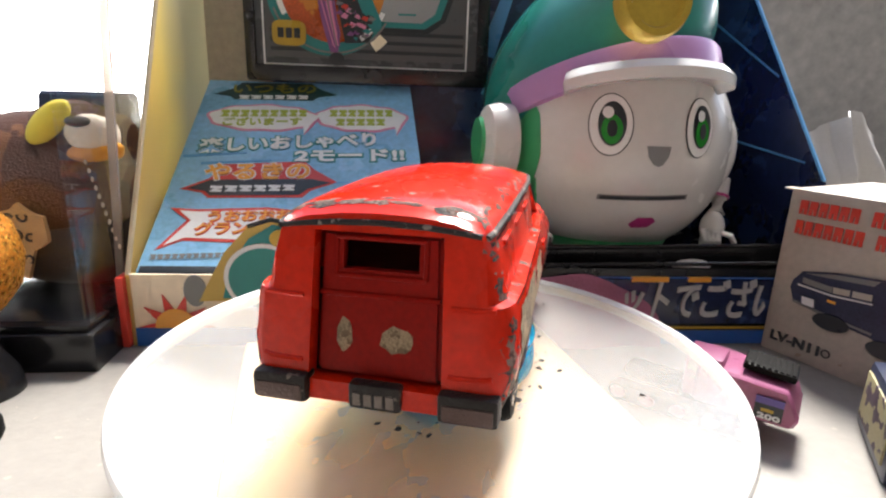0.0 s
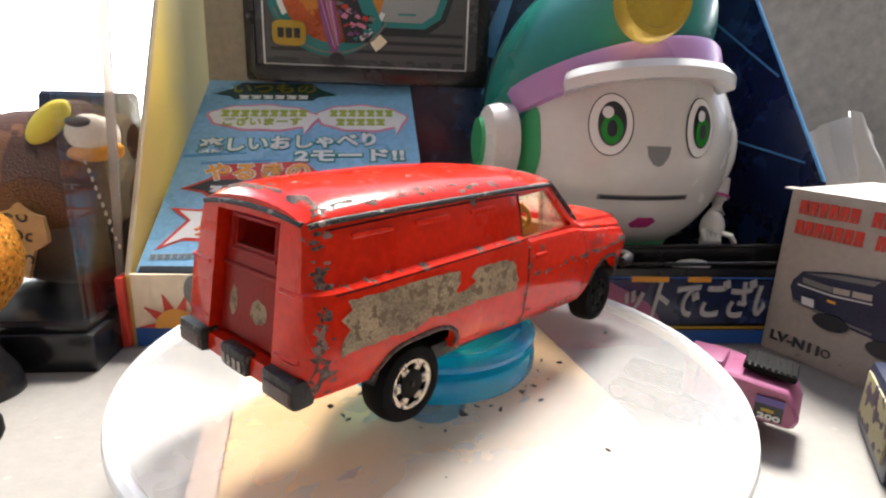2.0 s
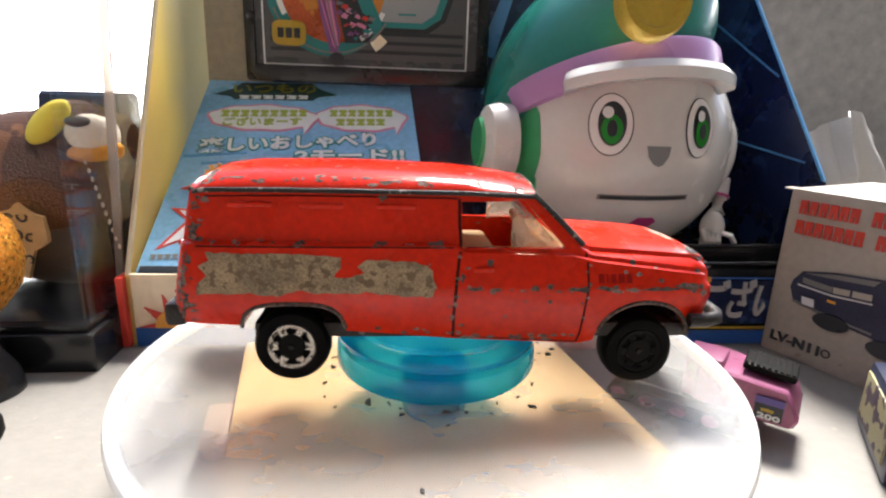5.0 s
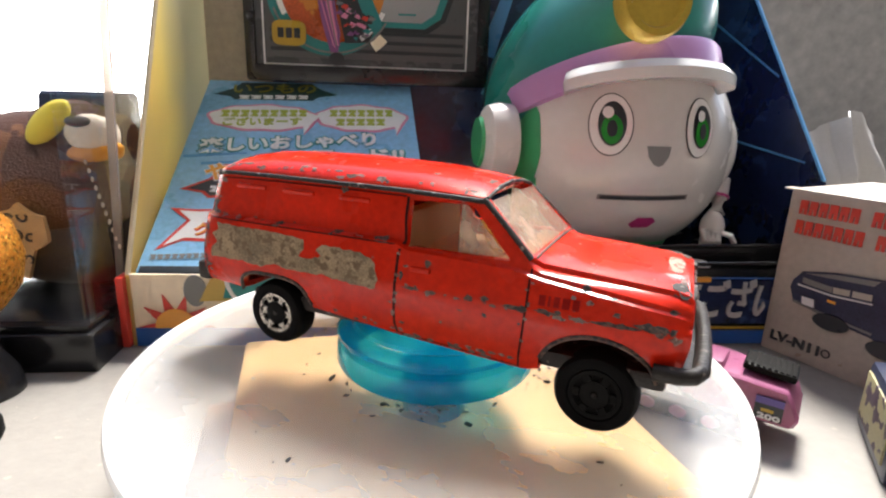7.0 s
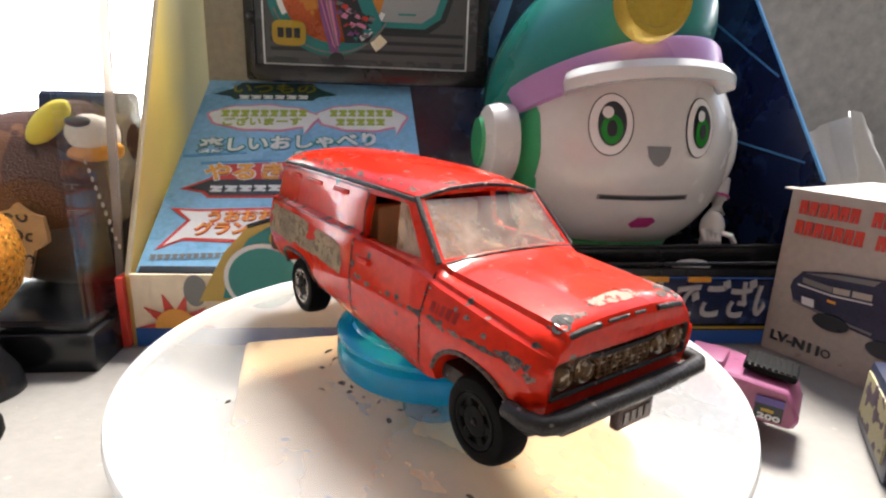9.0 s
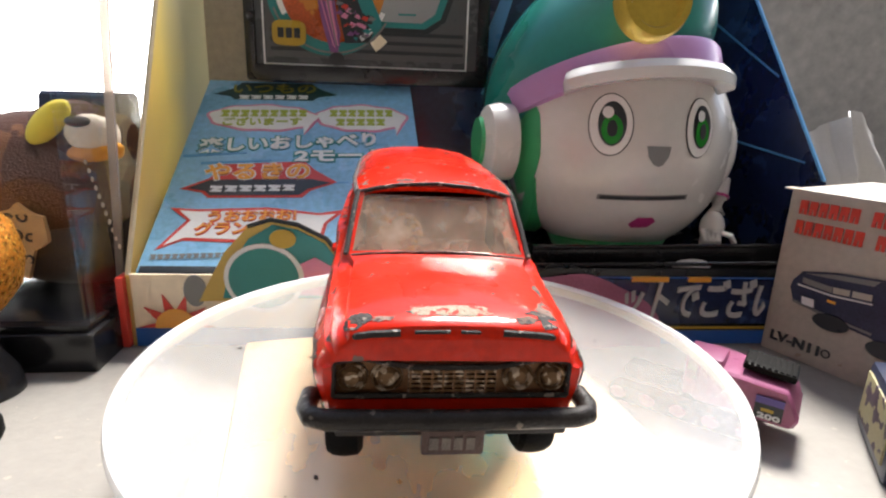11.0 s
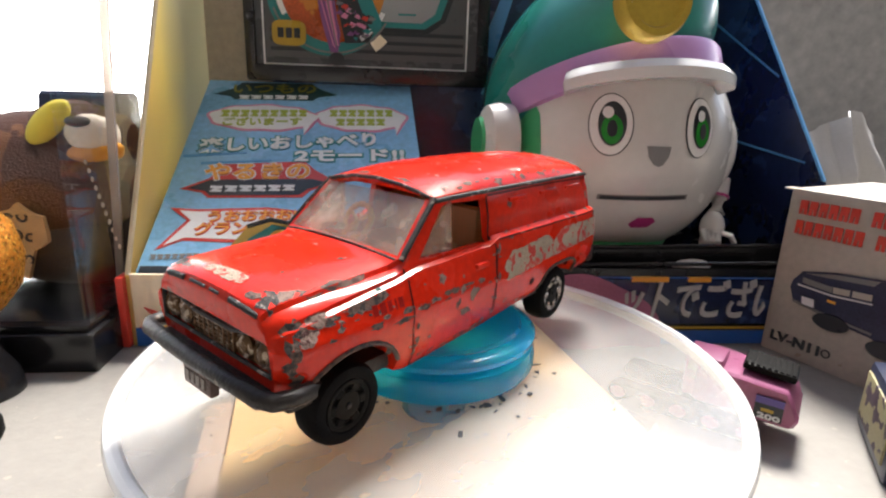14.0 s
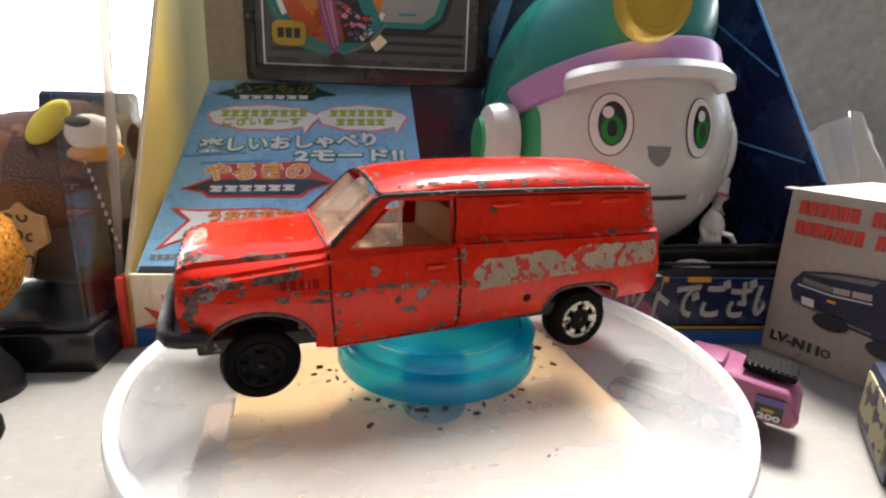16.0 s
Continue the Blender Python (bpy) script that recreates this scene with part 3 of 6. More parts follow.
    for y in (-0.0098, 0.0098):
        block = part("bumper_block", box((-0.0160, y - 0.0030, 0.0339), (-0.0134, y + 0.0030, 0.0370), 0.0006), BUMPER, car, "dark metal bumper block")
        part("block_face", box((-0.0162, y - 0.0025, 0.0343), (-0.0158, y + 0.0025, 0.0360), 0.0003), PLATE_MAT, block)
    plate = part("rear_plate", box((-0.0158, -0.0031, 0.0341), (-0.0142, 0.0023, 0.0368), 0.0004), BUMPER, car, "small tarnished plate with worn bars")
    for k in range(4):
        part("plate_bar", box((-0.01595, -0.0025 + 0.00115 * k, 0.0346), (-0.0157, -0.0017 + 0.00115 * k, 0.0359)), PLATE_BAR, plate)

    # panel lines, vents, handles
    for s in (-1, 1):
        seam = [(22.3, 51.3), (22.35, 48), (22.6, 45.6), (22.3, 44), (22.0, 40), (21.8, 36), (21.9, 32.4)]
        part("door_seam", side_patch(strip(seam, 0.42), s, 0.03), SEAM, car)
        part("door_seam", side_patch(strip([(39.9, 44.4), (40.0, 40), (39.7, 36), (39.3, 31.5)], 0.28), s, 0.03), SEAM, car)
        part("door_seam", side_patch(strip([(21.9, 32.5), (28, 32.2), (34, 31.9), (39.2, 31.6)], 0.25), s, 0.03), SEAM, car)
        for x0, x1 in ((-7.5, -1.8), (1.5, 7.2), (11.4, 16.6)):
            vent = box((x0 * MM, -0.0006, 49.75 * MM), (x1 * MM, 0.0006, 50.45 * MM), 0.0003)
            bmesh.ops.translate(vent, vec=(0, s * (side_y((x0 + x1) / 2, 50.1) - 0.28) * MM, 0), verts=vent.verts[:])
            part("vent", vent, RED, car)
        h = box((24.2 * MM, -0.0004, 41.9 * MM), (27.0 * MM, 0.0004, 42.6 * MM), 0.0002)
        bmesh.ops.translate(h, vec=(0, s * (side_y(25.5, 42.2) + 0.1) * MM, 0), verts=h.verts[:])
        part("door_handle", h, RED, car)
        for k, (w, gap) in enumerate(((0.8, 0), (0.3, 1.1), (0.7, 1.8), (0.9, 2.8), (0.8, 4.0))):
            part("fender_mark", side_patch([(41.4 + gap, 40.5), (41.4 + gap + w, 40.5), (41.4 + gap + w, 41.7), (41.4 + gap, 41.7)], s, 0.06), RED_DULL, car)
    # shade painted as dark strips in the belt crease and under the drip rail, ribs of the tail corners
    for s in (-1, 1):
        part("belt_crease", side_patch(strip([(-11.5, 45.0), (-4, 45.05), (8, 45.1), (21.6, 45.2)], 0.20), s, 0.04), SEAM, car)
        part("rail_groove", side_patch(strip([(-11.5, 51.0), (0, 51.3), (12, 51.35), (22, 51.3)], 0.22), s, 0.03), SEAM, car)
        for z0, z1 in ((38.2, 39.0), (44.8, 45.4)):
            part("corner_rib", tube([((-13.95 + (z - 42) * 0.16) * MM, s * y * MM, z * MM) for y, z in ((7.6, z0), (9.4, z0), (11.2, z0 + 0.1), (11.9, z1 - 0.5))], 0.28 * MM, 8), RED, car)
    # paper labels along both sides
    right = [(-10.9, 38.6), (-9.0, 38.9), (-4.5, 39.0), (-1.0, 38.6), (1.5, 39.3), (5.5, 39.0), (10.0, 39.2), (15.0, 38.6), (18.9, 38.5), (19.4, 40.0), (18.6, 42.6), (16.5, 43.3), (10.2, 43.5), (8.9, 42.6), (10.0, 41.9), (8.3, 41.2), (6.0, 41.2), (6.9, 42.3), (7.0, 43.8), (3, 44.1), (-4, 44.2), (-10.0, 44.3), (-9.6, 43.4), (-10.8, 42.6), (-9.7, 41.4), (-10.8, 40.3)]
    part("side_label", side_patch(rough_edge(right, 0.16, 0.7, 5), -1, 0.12, 0.4), LABEL_R, car, "worn beige paper label")
    left = [(19.3, 38.4), (14, 38.7), (8.5, 39.2), (4, 39.5), (0, 39.8), (-5, 40.0), (-11.2, 40.4), (-12.4, 41.6), (-12.0, 43.9), (-6, 43.9), (1.5, 43.9), (3.4, 43.3), (5.2, 42.0), (6.6, 43.2), (8, 43.5), (14, 43.0), (18.2, 42.9), (19.2, 42.0), (20.2, 40.4), (18.8, 39.6)]
    part("side_label", side_patch(rough_edge(left, 0.14, 0.7, 6), 1, 0.12, 0.4), LABEL_L, car, "flaking cream paper label")
    part("label_hole", side_patch(ellipse(10.9, 36.2, 0.7, 0.7, 14), 1, 0.05), SEAM, car)
    # bonnet label and chips
    part("bonnet_label", top_patch(rough_edge([(55.0, -4.4), (54.9, 0), (55.0, 3.4), (56.5, 3.6), (56.8, 2.0), (56.7, -1), (56.5, -4.2)], 0.15, 0.8, 8), 0.06), LABEL_L, car, "torn pale label on the bonnet")
    for y0, y1 in ((-10.6, -5.2), (-3.9, -0.6), (0.4, 2.2), (4.4, 10.6)):
        ys = [y0 + (y1 - y0) * k / 8 for k in range(9)]
        part("worn_edge", tube([((58.15 - 1.2 * max(0, (abs(y) - 8.6) / 2) ** 2) * MM, y * MM, (top_z(57.95, min(abs(y), 9.4)) - 0.42 - 0.5 * max(0, (abs(y) - 9.2))) * MM) for y in ys], (0.36 if abs(y0 + y1) > 8 else 0.20) * MM, 8), BARE, car, "bonnet lip rubbed to dark metal")
    rnd = random.Random(12)
    chips = []
    for s, spots in ((1, ((34.1, 42.2, 0.8, 0.8), (33.5, 40.2, 0.9, 0.35), (29.0, 40.3, 1.6, 0.3), (29.5, 36.4, 1.5, 0.6), (31.0, 38.0, 0.6, 0.9), (41.8, 38.9, 2.0, 0.45), (38.5, 39.6, 0.8, 0.4), (46.5, 42.0, 2.6, 0.7), (50.8, 40.4, 0.6, 0.4), (54.8, 40.6, 1.6, 0.8), (56.5, 39.8, 1.0, 1.2), (51.8, 41.6, 1.1, 0.6), (38.8, 35.4, 0.5, 0.5), (16.5, 49.4, 0.7, 0.6), (-10.8, 48.0, 0.4, 0.9), (21.6, 43.8, 0.4, 0.9), (21.3, 39.6, 0.4, 0.8), (56.6, 36.4, 0.9, 0.9), (45, 40.8, 0.5, 0.4), (48.5, 41.9, 1.6, 0.8), (44.2, 42.6, 1.3, 0.6), (53.2, 41.9, 1.4, 0.7), (55.6, 41.5, 1.4, 0.9), (57.0, 38.0, 0.7, 1.0), (27.4, 38.6, 1.4, 1.1), (31.8, 40.2, 1.2, 0.4), (24.2, 33.4, 0.8, 0.5), (35.6, 39.9, 1.2, 0.4), (43.6, 35.6, 0.6, 0.8), (39.0, 37.2, 0.4, 0.4), (36.5, 35.0, 0.4, 0.3))),
                     (-1, ((24.6, 39.7, 1.4, 0.28), (27.6, 39.6, 0.7, 0.3), (31, 39.5, 0.5, 0.25), (38.4, 39.7, 1.5, 0.3), (42.5, 39.8, 1.7, 0.4), (46.5, 39.6, 1.2, 0.35), (50.5, 39.7, 2.4, 0.35), (54.5, 40.0, 2.0, 0.5), (56.8, 39.0, 0.8, 0.5), (19.5, 45.4, 1.6, 0.3), (12.0, 45.5, 1.0, 0.2), (22.0, 37.5, 0.35, 0.4), (22.8, 41.3, 0.3, 0.7), (12.2, 51.2, 0.7, 0.5), (24.0, 32.3, 1.5, 0.3), (35.0, 32.0, 1.3, 0.25), (-12.6, 37.0, 0.6, 1.3), (-12.9, 41.0, 0.5, 1.2), (-12.6, 43.3, 0.5, 0.6), (-12.4, 46.8, 0.45, 0.9), (-12.9, 35.4, 0.5, 0.5), (26.5, 43.2, 0.5, 0.5), (46.5, 43.0, 0.5, 0.5), (21.6, 35.6, 0.3, 0.5), (-3.4, 45.6, 0.6, 0.15)))):
        for k, (x, z, rx, rz) in enumerate(spots):
            chips.append(side_patch(blob(x, z, rx * (1.3 if x < -11 else 0.85), rz * (1.2 if x < -11 else 0.85), 40 + k, 15, 0.5), s, 0.045))
    for x, y, rx, ry in ((56.0, -2.2, 0.5, 2.0), (56.2, 2.0, 0.35, 1.6), (55.6, 8.2, 0.6, 1.0), (52, 10.2, 1.6, 0.4), (47, 10.4, 1.8, 0.35), (56.2, -9.2, 0.7, 0.9), (-11.4, -8.0, 0.7, 2.0), (-12.0, -2, 0.4, 1.3), (-12.1, 3, 0.4, 1.6), (-11.7, 8.5, 0.6, 1.6), (-8, -2, 0.5, 0.35), (-12.3, -6.5, 0.6, 1.2), (-12.4, 6.5, 0.6, 1.3), (-12.2, 0.5, 0.5, 1.0), (-11.6, -10.0, 1.1, 0.7), (-11.6, 10.0, 1.1, 0.7), (54.6, 9.4, 1.6, 0.9), (49.6, 10.0, 1.4, 0.5), (56.9, 6.8, 0.5, 1.4), (56.9, -6.6, 0.4, 1.2), (-2, 8.5, 0.6, 0.3), (6, -6, 0.5, 0.3), (18, 7, 0.4, 0.3), (24, -6.5, 0.5, 0.4), (28, -2, 0.35, 0.3), (-5, 3, 0.6, 0.4), (-3, 5, 0.4, 0.5), (2, -1, 0.4, 0.3), (8, 4, 0.4, 0.3), (16, -3, 0.35, 0.3), (22, 2, 0.3, 0.35), (4, -9.6, 1.0, 0.3), (10, -9.8, 0.8, 0.3), (-7, -9.7, 1.4, 0.35), (27, 6, 0.3, 0.4), (31.5, -4, 0.4, 1.4), (31.6, 4, 0.4, 1.8), (13, 9.9, 1.0, 0.25), (20, 9.8, 0.8, 0.3)):
        chips.append(top_patch(blob(x, y, rx, ry, rnd.randrange(999), 13, 0.5), 0.05))
    # small chips along the edges and over the panels
    for k in range(26):
        x = rnd.uniform(-12.6, 31.5)
        for s in (-1, 1):
            x += rnd.uniform(-1, 1)
            x = min(max(x, -12.6), 31.5)
            y = s * (line("yt", x) - rnd.uniform(0.5, 1.5))
            chips.append(top_patch(blob(x, y, rnd.uniform(0.15, 0.8), rnd.uniform(0.12, 0.35), rnd.randrange(999), 11, 0.5), 0.05))
    for k in range(22):
        chips.append(top_patch(blob(rnd.uniform(-12.6, -10.6), rnd.uniform(-10, 10), rnd.uniform(0.15, 0.45), rnd.uniform(0.25, 1.1), rnd.randrange(999), 11, 0.5), 0.055))
    for k in range(26):
        chips.append(top_patch(blob(rnd.uniform(-9, 31), rnd.uniform(-9, 9), rnd.uniform(0.08, 0.35), rnd.uniform(0.08, 0.3), rnd.randrange(999), 9, 0.5), 0.05))
    for k in range(16):
        chips.append(top_patch(blob(rnd.uniform(42, 56), rnd.uniform(-9, 9), rnd.uniform(0.08, 0.3), rnd.uniform(0.08, 0.3), rnd.randrange(999), 9, 0.5), 0.05))
    for s in (-1, 1):
        for x0, x1, z0, z1, n, big in ((-13.2, -11.2, 34.5, 51, 26, 0.5), (-12, 21, 45.2, 45.8, 12, 0.5), (23, 57, 39.3, 40.1, 20, 0.55), (9, 21.5, 33.0, 33.8, 8, 0.4), (22.5, 39.5, 32.2, 33.0, 14, 0.5), (42, 57, 40.6, 42.0, 5, 0.4), (21.2, 23.0, 33, 45, 10, 0.35), (-10, 57, 34.5, 44, 14, 0.28), (39.3, 40.4, 33, 43, 8, 0.3)):
            for k in range(n):
                x, z = rnd.uniform(x0, x1), rnd.uniform(z0, z1)
                if math.hypot(x - 0.6, (z - 31.6) * 1.1) < 8 or math.hypot(x - 48.7, (z - 32.2) * 1.2) < 7.6:
                    continue
                r = rnd.uniform(0.12, big)
                chips.append(side_patch(blob(x, z, r * rnd.uniform(0.8, 1.8), r * rnd.uniform(0.5, 1.0), rnd.randrange(999), 10, 0.5), s, 0.05))
    for k, c in enumerate(chips):
        part("paint_chip", c, CHIP if k % 3 else CHIP_PALE, car)
    # bonnet corners worn to bare metal
    for s in (-1, 1):
        part("bare_corner", top_patch(blob(56.7, s * 9.2, 1.1, 1.2, 70 + s, 13, 0.3), 0.07), BARE, car, "bonnet corner worn to bare metal")
    return car


car = build_van()


# ---- the turntable: a fixed base, a milky disc, a blue stand ----
def milky(name, tint, see, rough, glow=0.45, clear=None):
    """Milky clear plastic: part see-through, part scattering, with a gloss and streaks of wear."""
    m = bpy.data.materials.new(name)
    m.use_nodes = True
    n, link = m.node_tree.nodes, m.node_tree.links.new
    t, d, tr, g = n.new("ShaderNodeBsdfTransparent"), n.new("ShaderNodeBsdfDiffuse"), n.new("ShaderNodeBsdfTranslucent"), n.new("ShaderNodeBsdfGlossy")
    t.inputs["Color"].default_value = (*(clear or tint), 1)
    d.inputs["Color"].default_value = (*tint, 1)
    tr.inputs["Color"].default_value = (*tint, 1)
    g.inputs["Roughness"].default_value = rough
    co, mp, no, rg = n.new("ShaderNodeTexCoord"), n.new("ShaderNodeMapping"), n.new("ShaderNodeTexNoise"), n.new("ShaderNodeMapRange")
    mp.inputs["Scale"].default_value = (1, 1.6, 1)
    no.inputs["Scale"].default_value, no.inputs["Detail"].default_value, no.inputs["Roughness"].default_value = 110, 3, 0.5
    link(co.outputs["Object"], mp.inputs["Vector"])
    link(mp.outputs[0], no.inputs["Vector"])
    rg.inputs["From Min"].default_value, rg.inputs["From Max"].default_value = 0.35, 0.7
    rg.inputs["To Min"].default_value, rg.inputs["To Max"].default_value = see, max(see - 0.025, 0)
    link(no.outputs["Fac"], rg.inputs["Value"])
    a, b, c = n.new("ShaderNodeMixShader"), n.new("ShaderNodeMixShader"), n.new("ShaderNodeMixShader")
    a.inputs[0].default_value = glow
    link(d.outputs[0], a.inputs[1])
    link(tr.outputs[0], a.inputs[2])
    link(rg.outputs[0], b.inputs[0])
    link(a.outputs[0], b.inputs[1])
    link(t.outputs[0], b.inputs[2])
    link(sheen(n, link), c.inputs[0])
    link(b.outputs[0], c.inputs[1])
    link(g.outputs[0], c.inputs[2])
    link(c.outputs[0], n["Material Output"].inputs["Surface"])
    return m


DISC = milky("milky_plastic", (0.94, 0.93, 0.91), 0.74, 0.20, 0.15, (0.98, 0.97, 0.95))
DISC_UNDER = milky("clear_underside", (0.94, 0.93, 0.91), 1.0, 0.20, 0.15, (0.99, 0.985, 0.98))
RIM = milky("milky_plastic_edge", (0.90, 0.90, 0.90), 0.08, 0.2, 0.2)
CYAN = milky("clear_cyan_plastic", (0.005, 0.56, 0.90), 0.60, 0.10, 0.6, (0.20, 0.88, 1.0))
BEIGE = material("beige_plastic", (0.82, 0.58, 0.31), 0.5, 0, 0.1, 40, 0.1, 600)
FLAKE = material("dark_flakes", (0.035, 0.03, 0.028), 0.7, 0, 0.5, 900)

base = thing("turntable", "beige plastic turntable base under a milky disc", "turntable", pose(0, 0, 0, 0, 0, 15))
part("housing", box((-0.0338, -0.0345, 0.0015), (0.0338, 0.0345, 0.0120), 0.0014), BEIGE, base)
part("side_flange", box((-0.0385, -0.0345, 0.0015), (-0.0339, 0.0130, 0.0100), 0.0008), material("pale_pink_plastic", (0.50, 0.40, 0.34), 0.5, 0, 0.1, 40, 0.1, 600), base, "pale pinkish strip along one side of the base")
for x, y in ((-0.026, -0.027), (0.026, -0.027), (-0.026, 0.027), (0.026, 0.027)):
    part("foot", lathe([(0, 0), (0.004, 0), (0.004, 0.002), (0, 0.002)], 20, pose(x, y, 0)), HUB, base)
part("spindle", lathe([(0, 0.0119), (0.0024, 0.0119), (0.0024, 0.0190), (0, 0.0190)], 32), BEIGE, base)

turntable = thing("rotating_plate", "round milky plastic turntable disc with scratches", "turntable")
part("disc", lathe([(0, 0.0212), (0.0462, 0.0212), (0.0466, 0.0216), (0.0462, 0.0223), (0, 0.0223)], 128), [DISC, DISC_UNDER], turntable, "milky see-through disc")
for p in turntable.children[0].data.polygons:
    p.material_index = 1 if p.center.z < 0.0216 else 0
part("rim", lathe([(0.0462, 0.0223), (0.0464, 0.0212), (0.0472, 0.0200), (0.0481, 0.0203), (0.0484, 0.0214), (0.0481, 0.0225), (0.0474, 0.0229), (0.0466, 0.0228), (0.0462, 0.0223)], 128), RIM, turntable, "rounded whitish rim")
part("boss", lathe([(0.0027, 0.0124), (0.0052, 0.0124), (0.0055, 0.0128), (0.0058, 0.0210), (0.0027, 0.0210), (0.0027, 0.0124)], 40), CYAN, turntable, "blue sleeve under the disc")
stand = thing("toy_stand", "clear cyan plastic cap used as a stand", "stand")
part("lower_ring", lathe([(0.0145, 0.0224), (0.0160, 0.0225), (0.0164, 0.0232), (0.0163, 0.0254), (0.0160, 0.0262), (0.0150, 0.0266), (0.0138, 0.0264), (0.0138, 0.0226), (0.0145, 0.0224)], 80), CYAN, stand)
part("upper_ring", lathe([(0.0140, 0.0266), (0.0152, 0.0268), (0.0162, 0.0274), (0.0163, 0.0282), (0.0158, 0.0287), (0.0146, 0.0290), (0.0136, 0.0289), (0.0136, 0.0267), (0.0140, 0.0266)], 80), CYAN, stand)
part("top_plate", lathe([(0, 0.0288), (0.0134, 0.0288), (0.0140, 0.0292), (0.0136, 0.0297), (0, 0.0298)], 64), CYAN, stand)
part("putty", lathe([(0, 0.0297), (0.0062, 0.0297), (0.0066, 0.0310), (0.0060, 0.0330), (0, 0.0332)], 32, pose(-0.001, 0.0005, 0)), CYAN, stand)

rnd = random.Random(3)
flakes = bmesh.new()
for k in range(95):
    a = rnd.uniform(0, 2 * math.pi)
    r = rnd.choice((rnd.gauss(0.0170, 0.0004), rnd.gauss(0.0172, 0.0006), rnd.gauss(0.0172, 0.0005), rnd.uniform(0.017, 0.024), rnd.uniform(0.018, 0.040)))
    s = rnd.choice((0.00008, 0.00012, 0.0002, 0.0003)) * rnd.uniform(0.7, 1.4) * (0.6 if r > 0.025 else 1.0)
    m = pose(max(r, 0.0169) * math.cos(a), max(r, 0.0169) * math.sin(a), 0.0223 + s * 0.4, rnd.uniform(-25, 25), rnd.uniform(-25, 25), rnd.uniform(0, 360))
    vs = [flakes.verts.new(m @ Vector((s * sx * rnd.uniform(0.6, 2.2), s * sy * rnd.uniform(0.5, 1.3), s * sz * 0.3))) for sx, sy, sz in ((-1, -1, -1), (1, -1, -1), (1, 1, -1), (-1, 1, -1), (-1, -1, 1), (1, -1, 1), (1, 1, 1), (-1, 1, 1))]
    for f in ((3, 2, 1, 0), (4, 5, 6, 7), (0, 1, 5, 4), (1, 2, 6, 5), (2, 3, 7, 6), (3, 0, 4, 7)):
        flakes.faces.new([vs[i] for i in f])
for r, a, s in ((0.0193, 358.0, 0.0007), (0.0205, 4.0, 0.0006), (0.0190, 12.0, 0.0004), (0.0178, 50.0, 0.0006), (0.0232, 9.0, 0.0003), (0.0188, 88.0, 0.0006)):
    vs = [flakes.verts.new(Vector((r * math.cos(radians(a)) + s * rnd.uniform(0.6, 1.3) * math.cos(q), r * math.sin(radians(a)) + 0.6 * s * rnd.uniform(0.5, 1.4) * math.sin(q), 0.0225 + s * h)) ) for h in (0.0, 0.35) for q in (0.3, 1.5, 2.9, 4.1, 5.4)]
    flakes.faces.new(vs[4::-1])
    flakes.faces.new(vs[5:])
    for k in range(5):
        flakes.faces.new((vs[k], vs[(k + 1) % 5], vs[5 + (k + 1) % 5], vs[5 + k]))
crumbs = tagged(part("paint_crumbs", flakes, FLAKE, smooth=False), "dark crumbs and paint flakes on the disc", "crumbs", kind="stuff")


# ---- the open toy package behind the turntable; its space: x along the front, y inwards ----
def ink(name, color, rough=0.35):
    return material(name, color, rough, 0, 0.06, 120, 0.05, 500)


CARD_BLUE = material("printed_sky_blue_card", (0.23, 0.49, 0.74), 0.30, 0, 0.22, 45, 0.05, 400, coat=0.2)
CARD_CREAM = material("printed_cream_card", (0.85, 0.74, 0.56), 0.4, 0, 0.12, 25, 0.05, 400)
CARD_EDGE = material("raw_card_edge", (0.55, 0.47, 0.32), 0.8, 0, 0.15, 200)
NAVY = material("printed_navy_card", (0.012, 0.022, 0.075), 0.28, 0, 0.5, 30, 0.05, 400, spots=(0.03, 0.06, 0.16), spot_level=0.57, spot_scale=70, coat=0.3)
BLACK_PL = material("glossy_black_plastic", (0.012, 0.012, 0.014), 0.22, 0, 0.3, 60, 0.05, 400)
WHITE_INK, BLACK_INK, TEAL_INK, RED_INK, ORANGE_INK, GREEN_INK = ink("white_ink", (0.78, 0.79, 0.80)), ink("black_ink", (0.02, 0.025, 0.03)), ink("teal_ink", (0.02, 0.22, 0.22)), ink("red_ink", (0.62, 0.05, 0.035)), ink("orange_ink", (0.80, 0.36, 0.05)), ink("yellow_green_ink", (0.38, 0.46, 0.05))
PINK_INK, GOLD_INK, BLUE_INK, PURPLE_INK, GREY_INK, PALE_BLUE = ink("pink_ink", (0.70, 0.25, 0.42)), ink("gold_ink", (0.45, 0.30, 0.03)), ink("blue_ink", (0.02, 0.10, 0.38)), ink("purple_ink", (0.22, 0.08, 0.24)), ink("grey_ink", (0.20, 0.20, 0.20)), ink("pale_blue_ink", (0.10, 0.32, 0.62))
# the side wall's colour runs from yellow at the edge to greenish grey inside
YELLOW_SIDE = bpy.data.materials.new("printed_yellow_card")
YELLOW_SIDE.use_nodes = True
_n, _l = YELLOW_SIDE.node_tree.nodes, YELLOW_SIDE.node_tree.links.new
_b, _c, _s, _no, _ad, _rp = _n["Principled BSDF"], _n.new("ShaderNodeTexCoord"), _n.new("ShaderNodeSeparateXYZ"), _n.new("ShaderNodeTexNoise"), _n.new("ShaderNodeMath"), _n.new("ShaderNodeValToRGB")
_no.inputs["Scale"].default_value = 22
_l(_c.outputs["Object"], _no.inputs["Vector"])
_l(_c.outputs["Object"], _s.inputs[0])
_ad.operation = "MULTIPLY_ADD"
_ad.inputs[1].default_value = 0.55
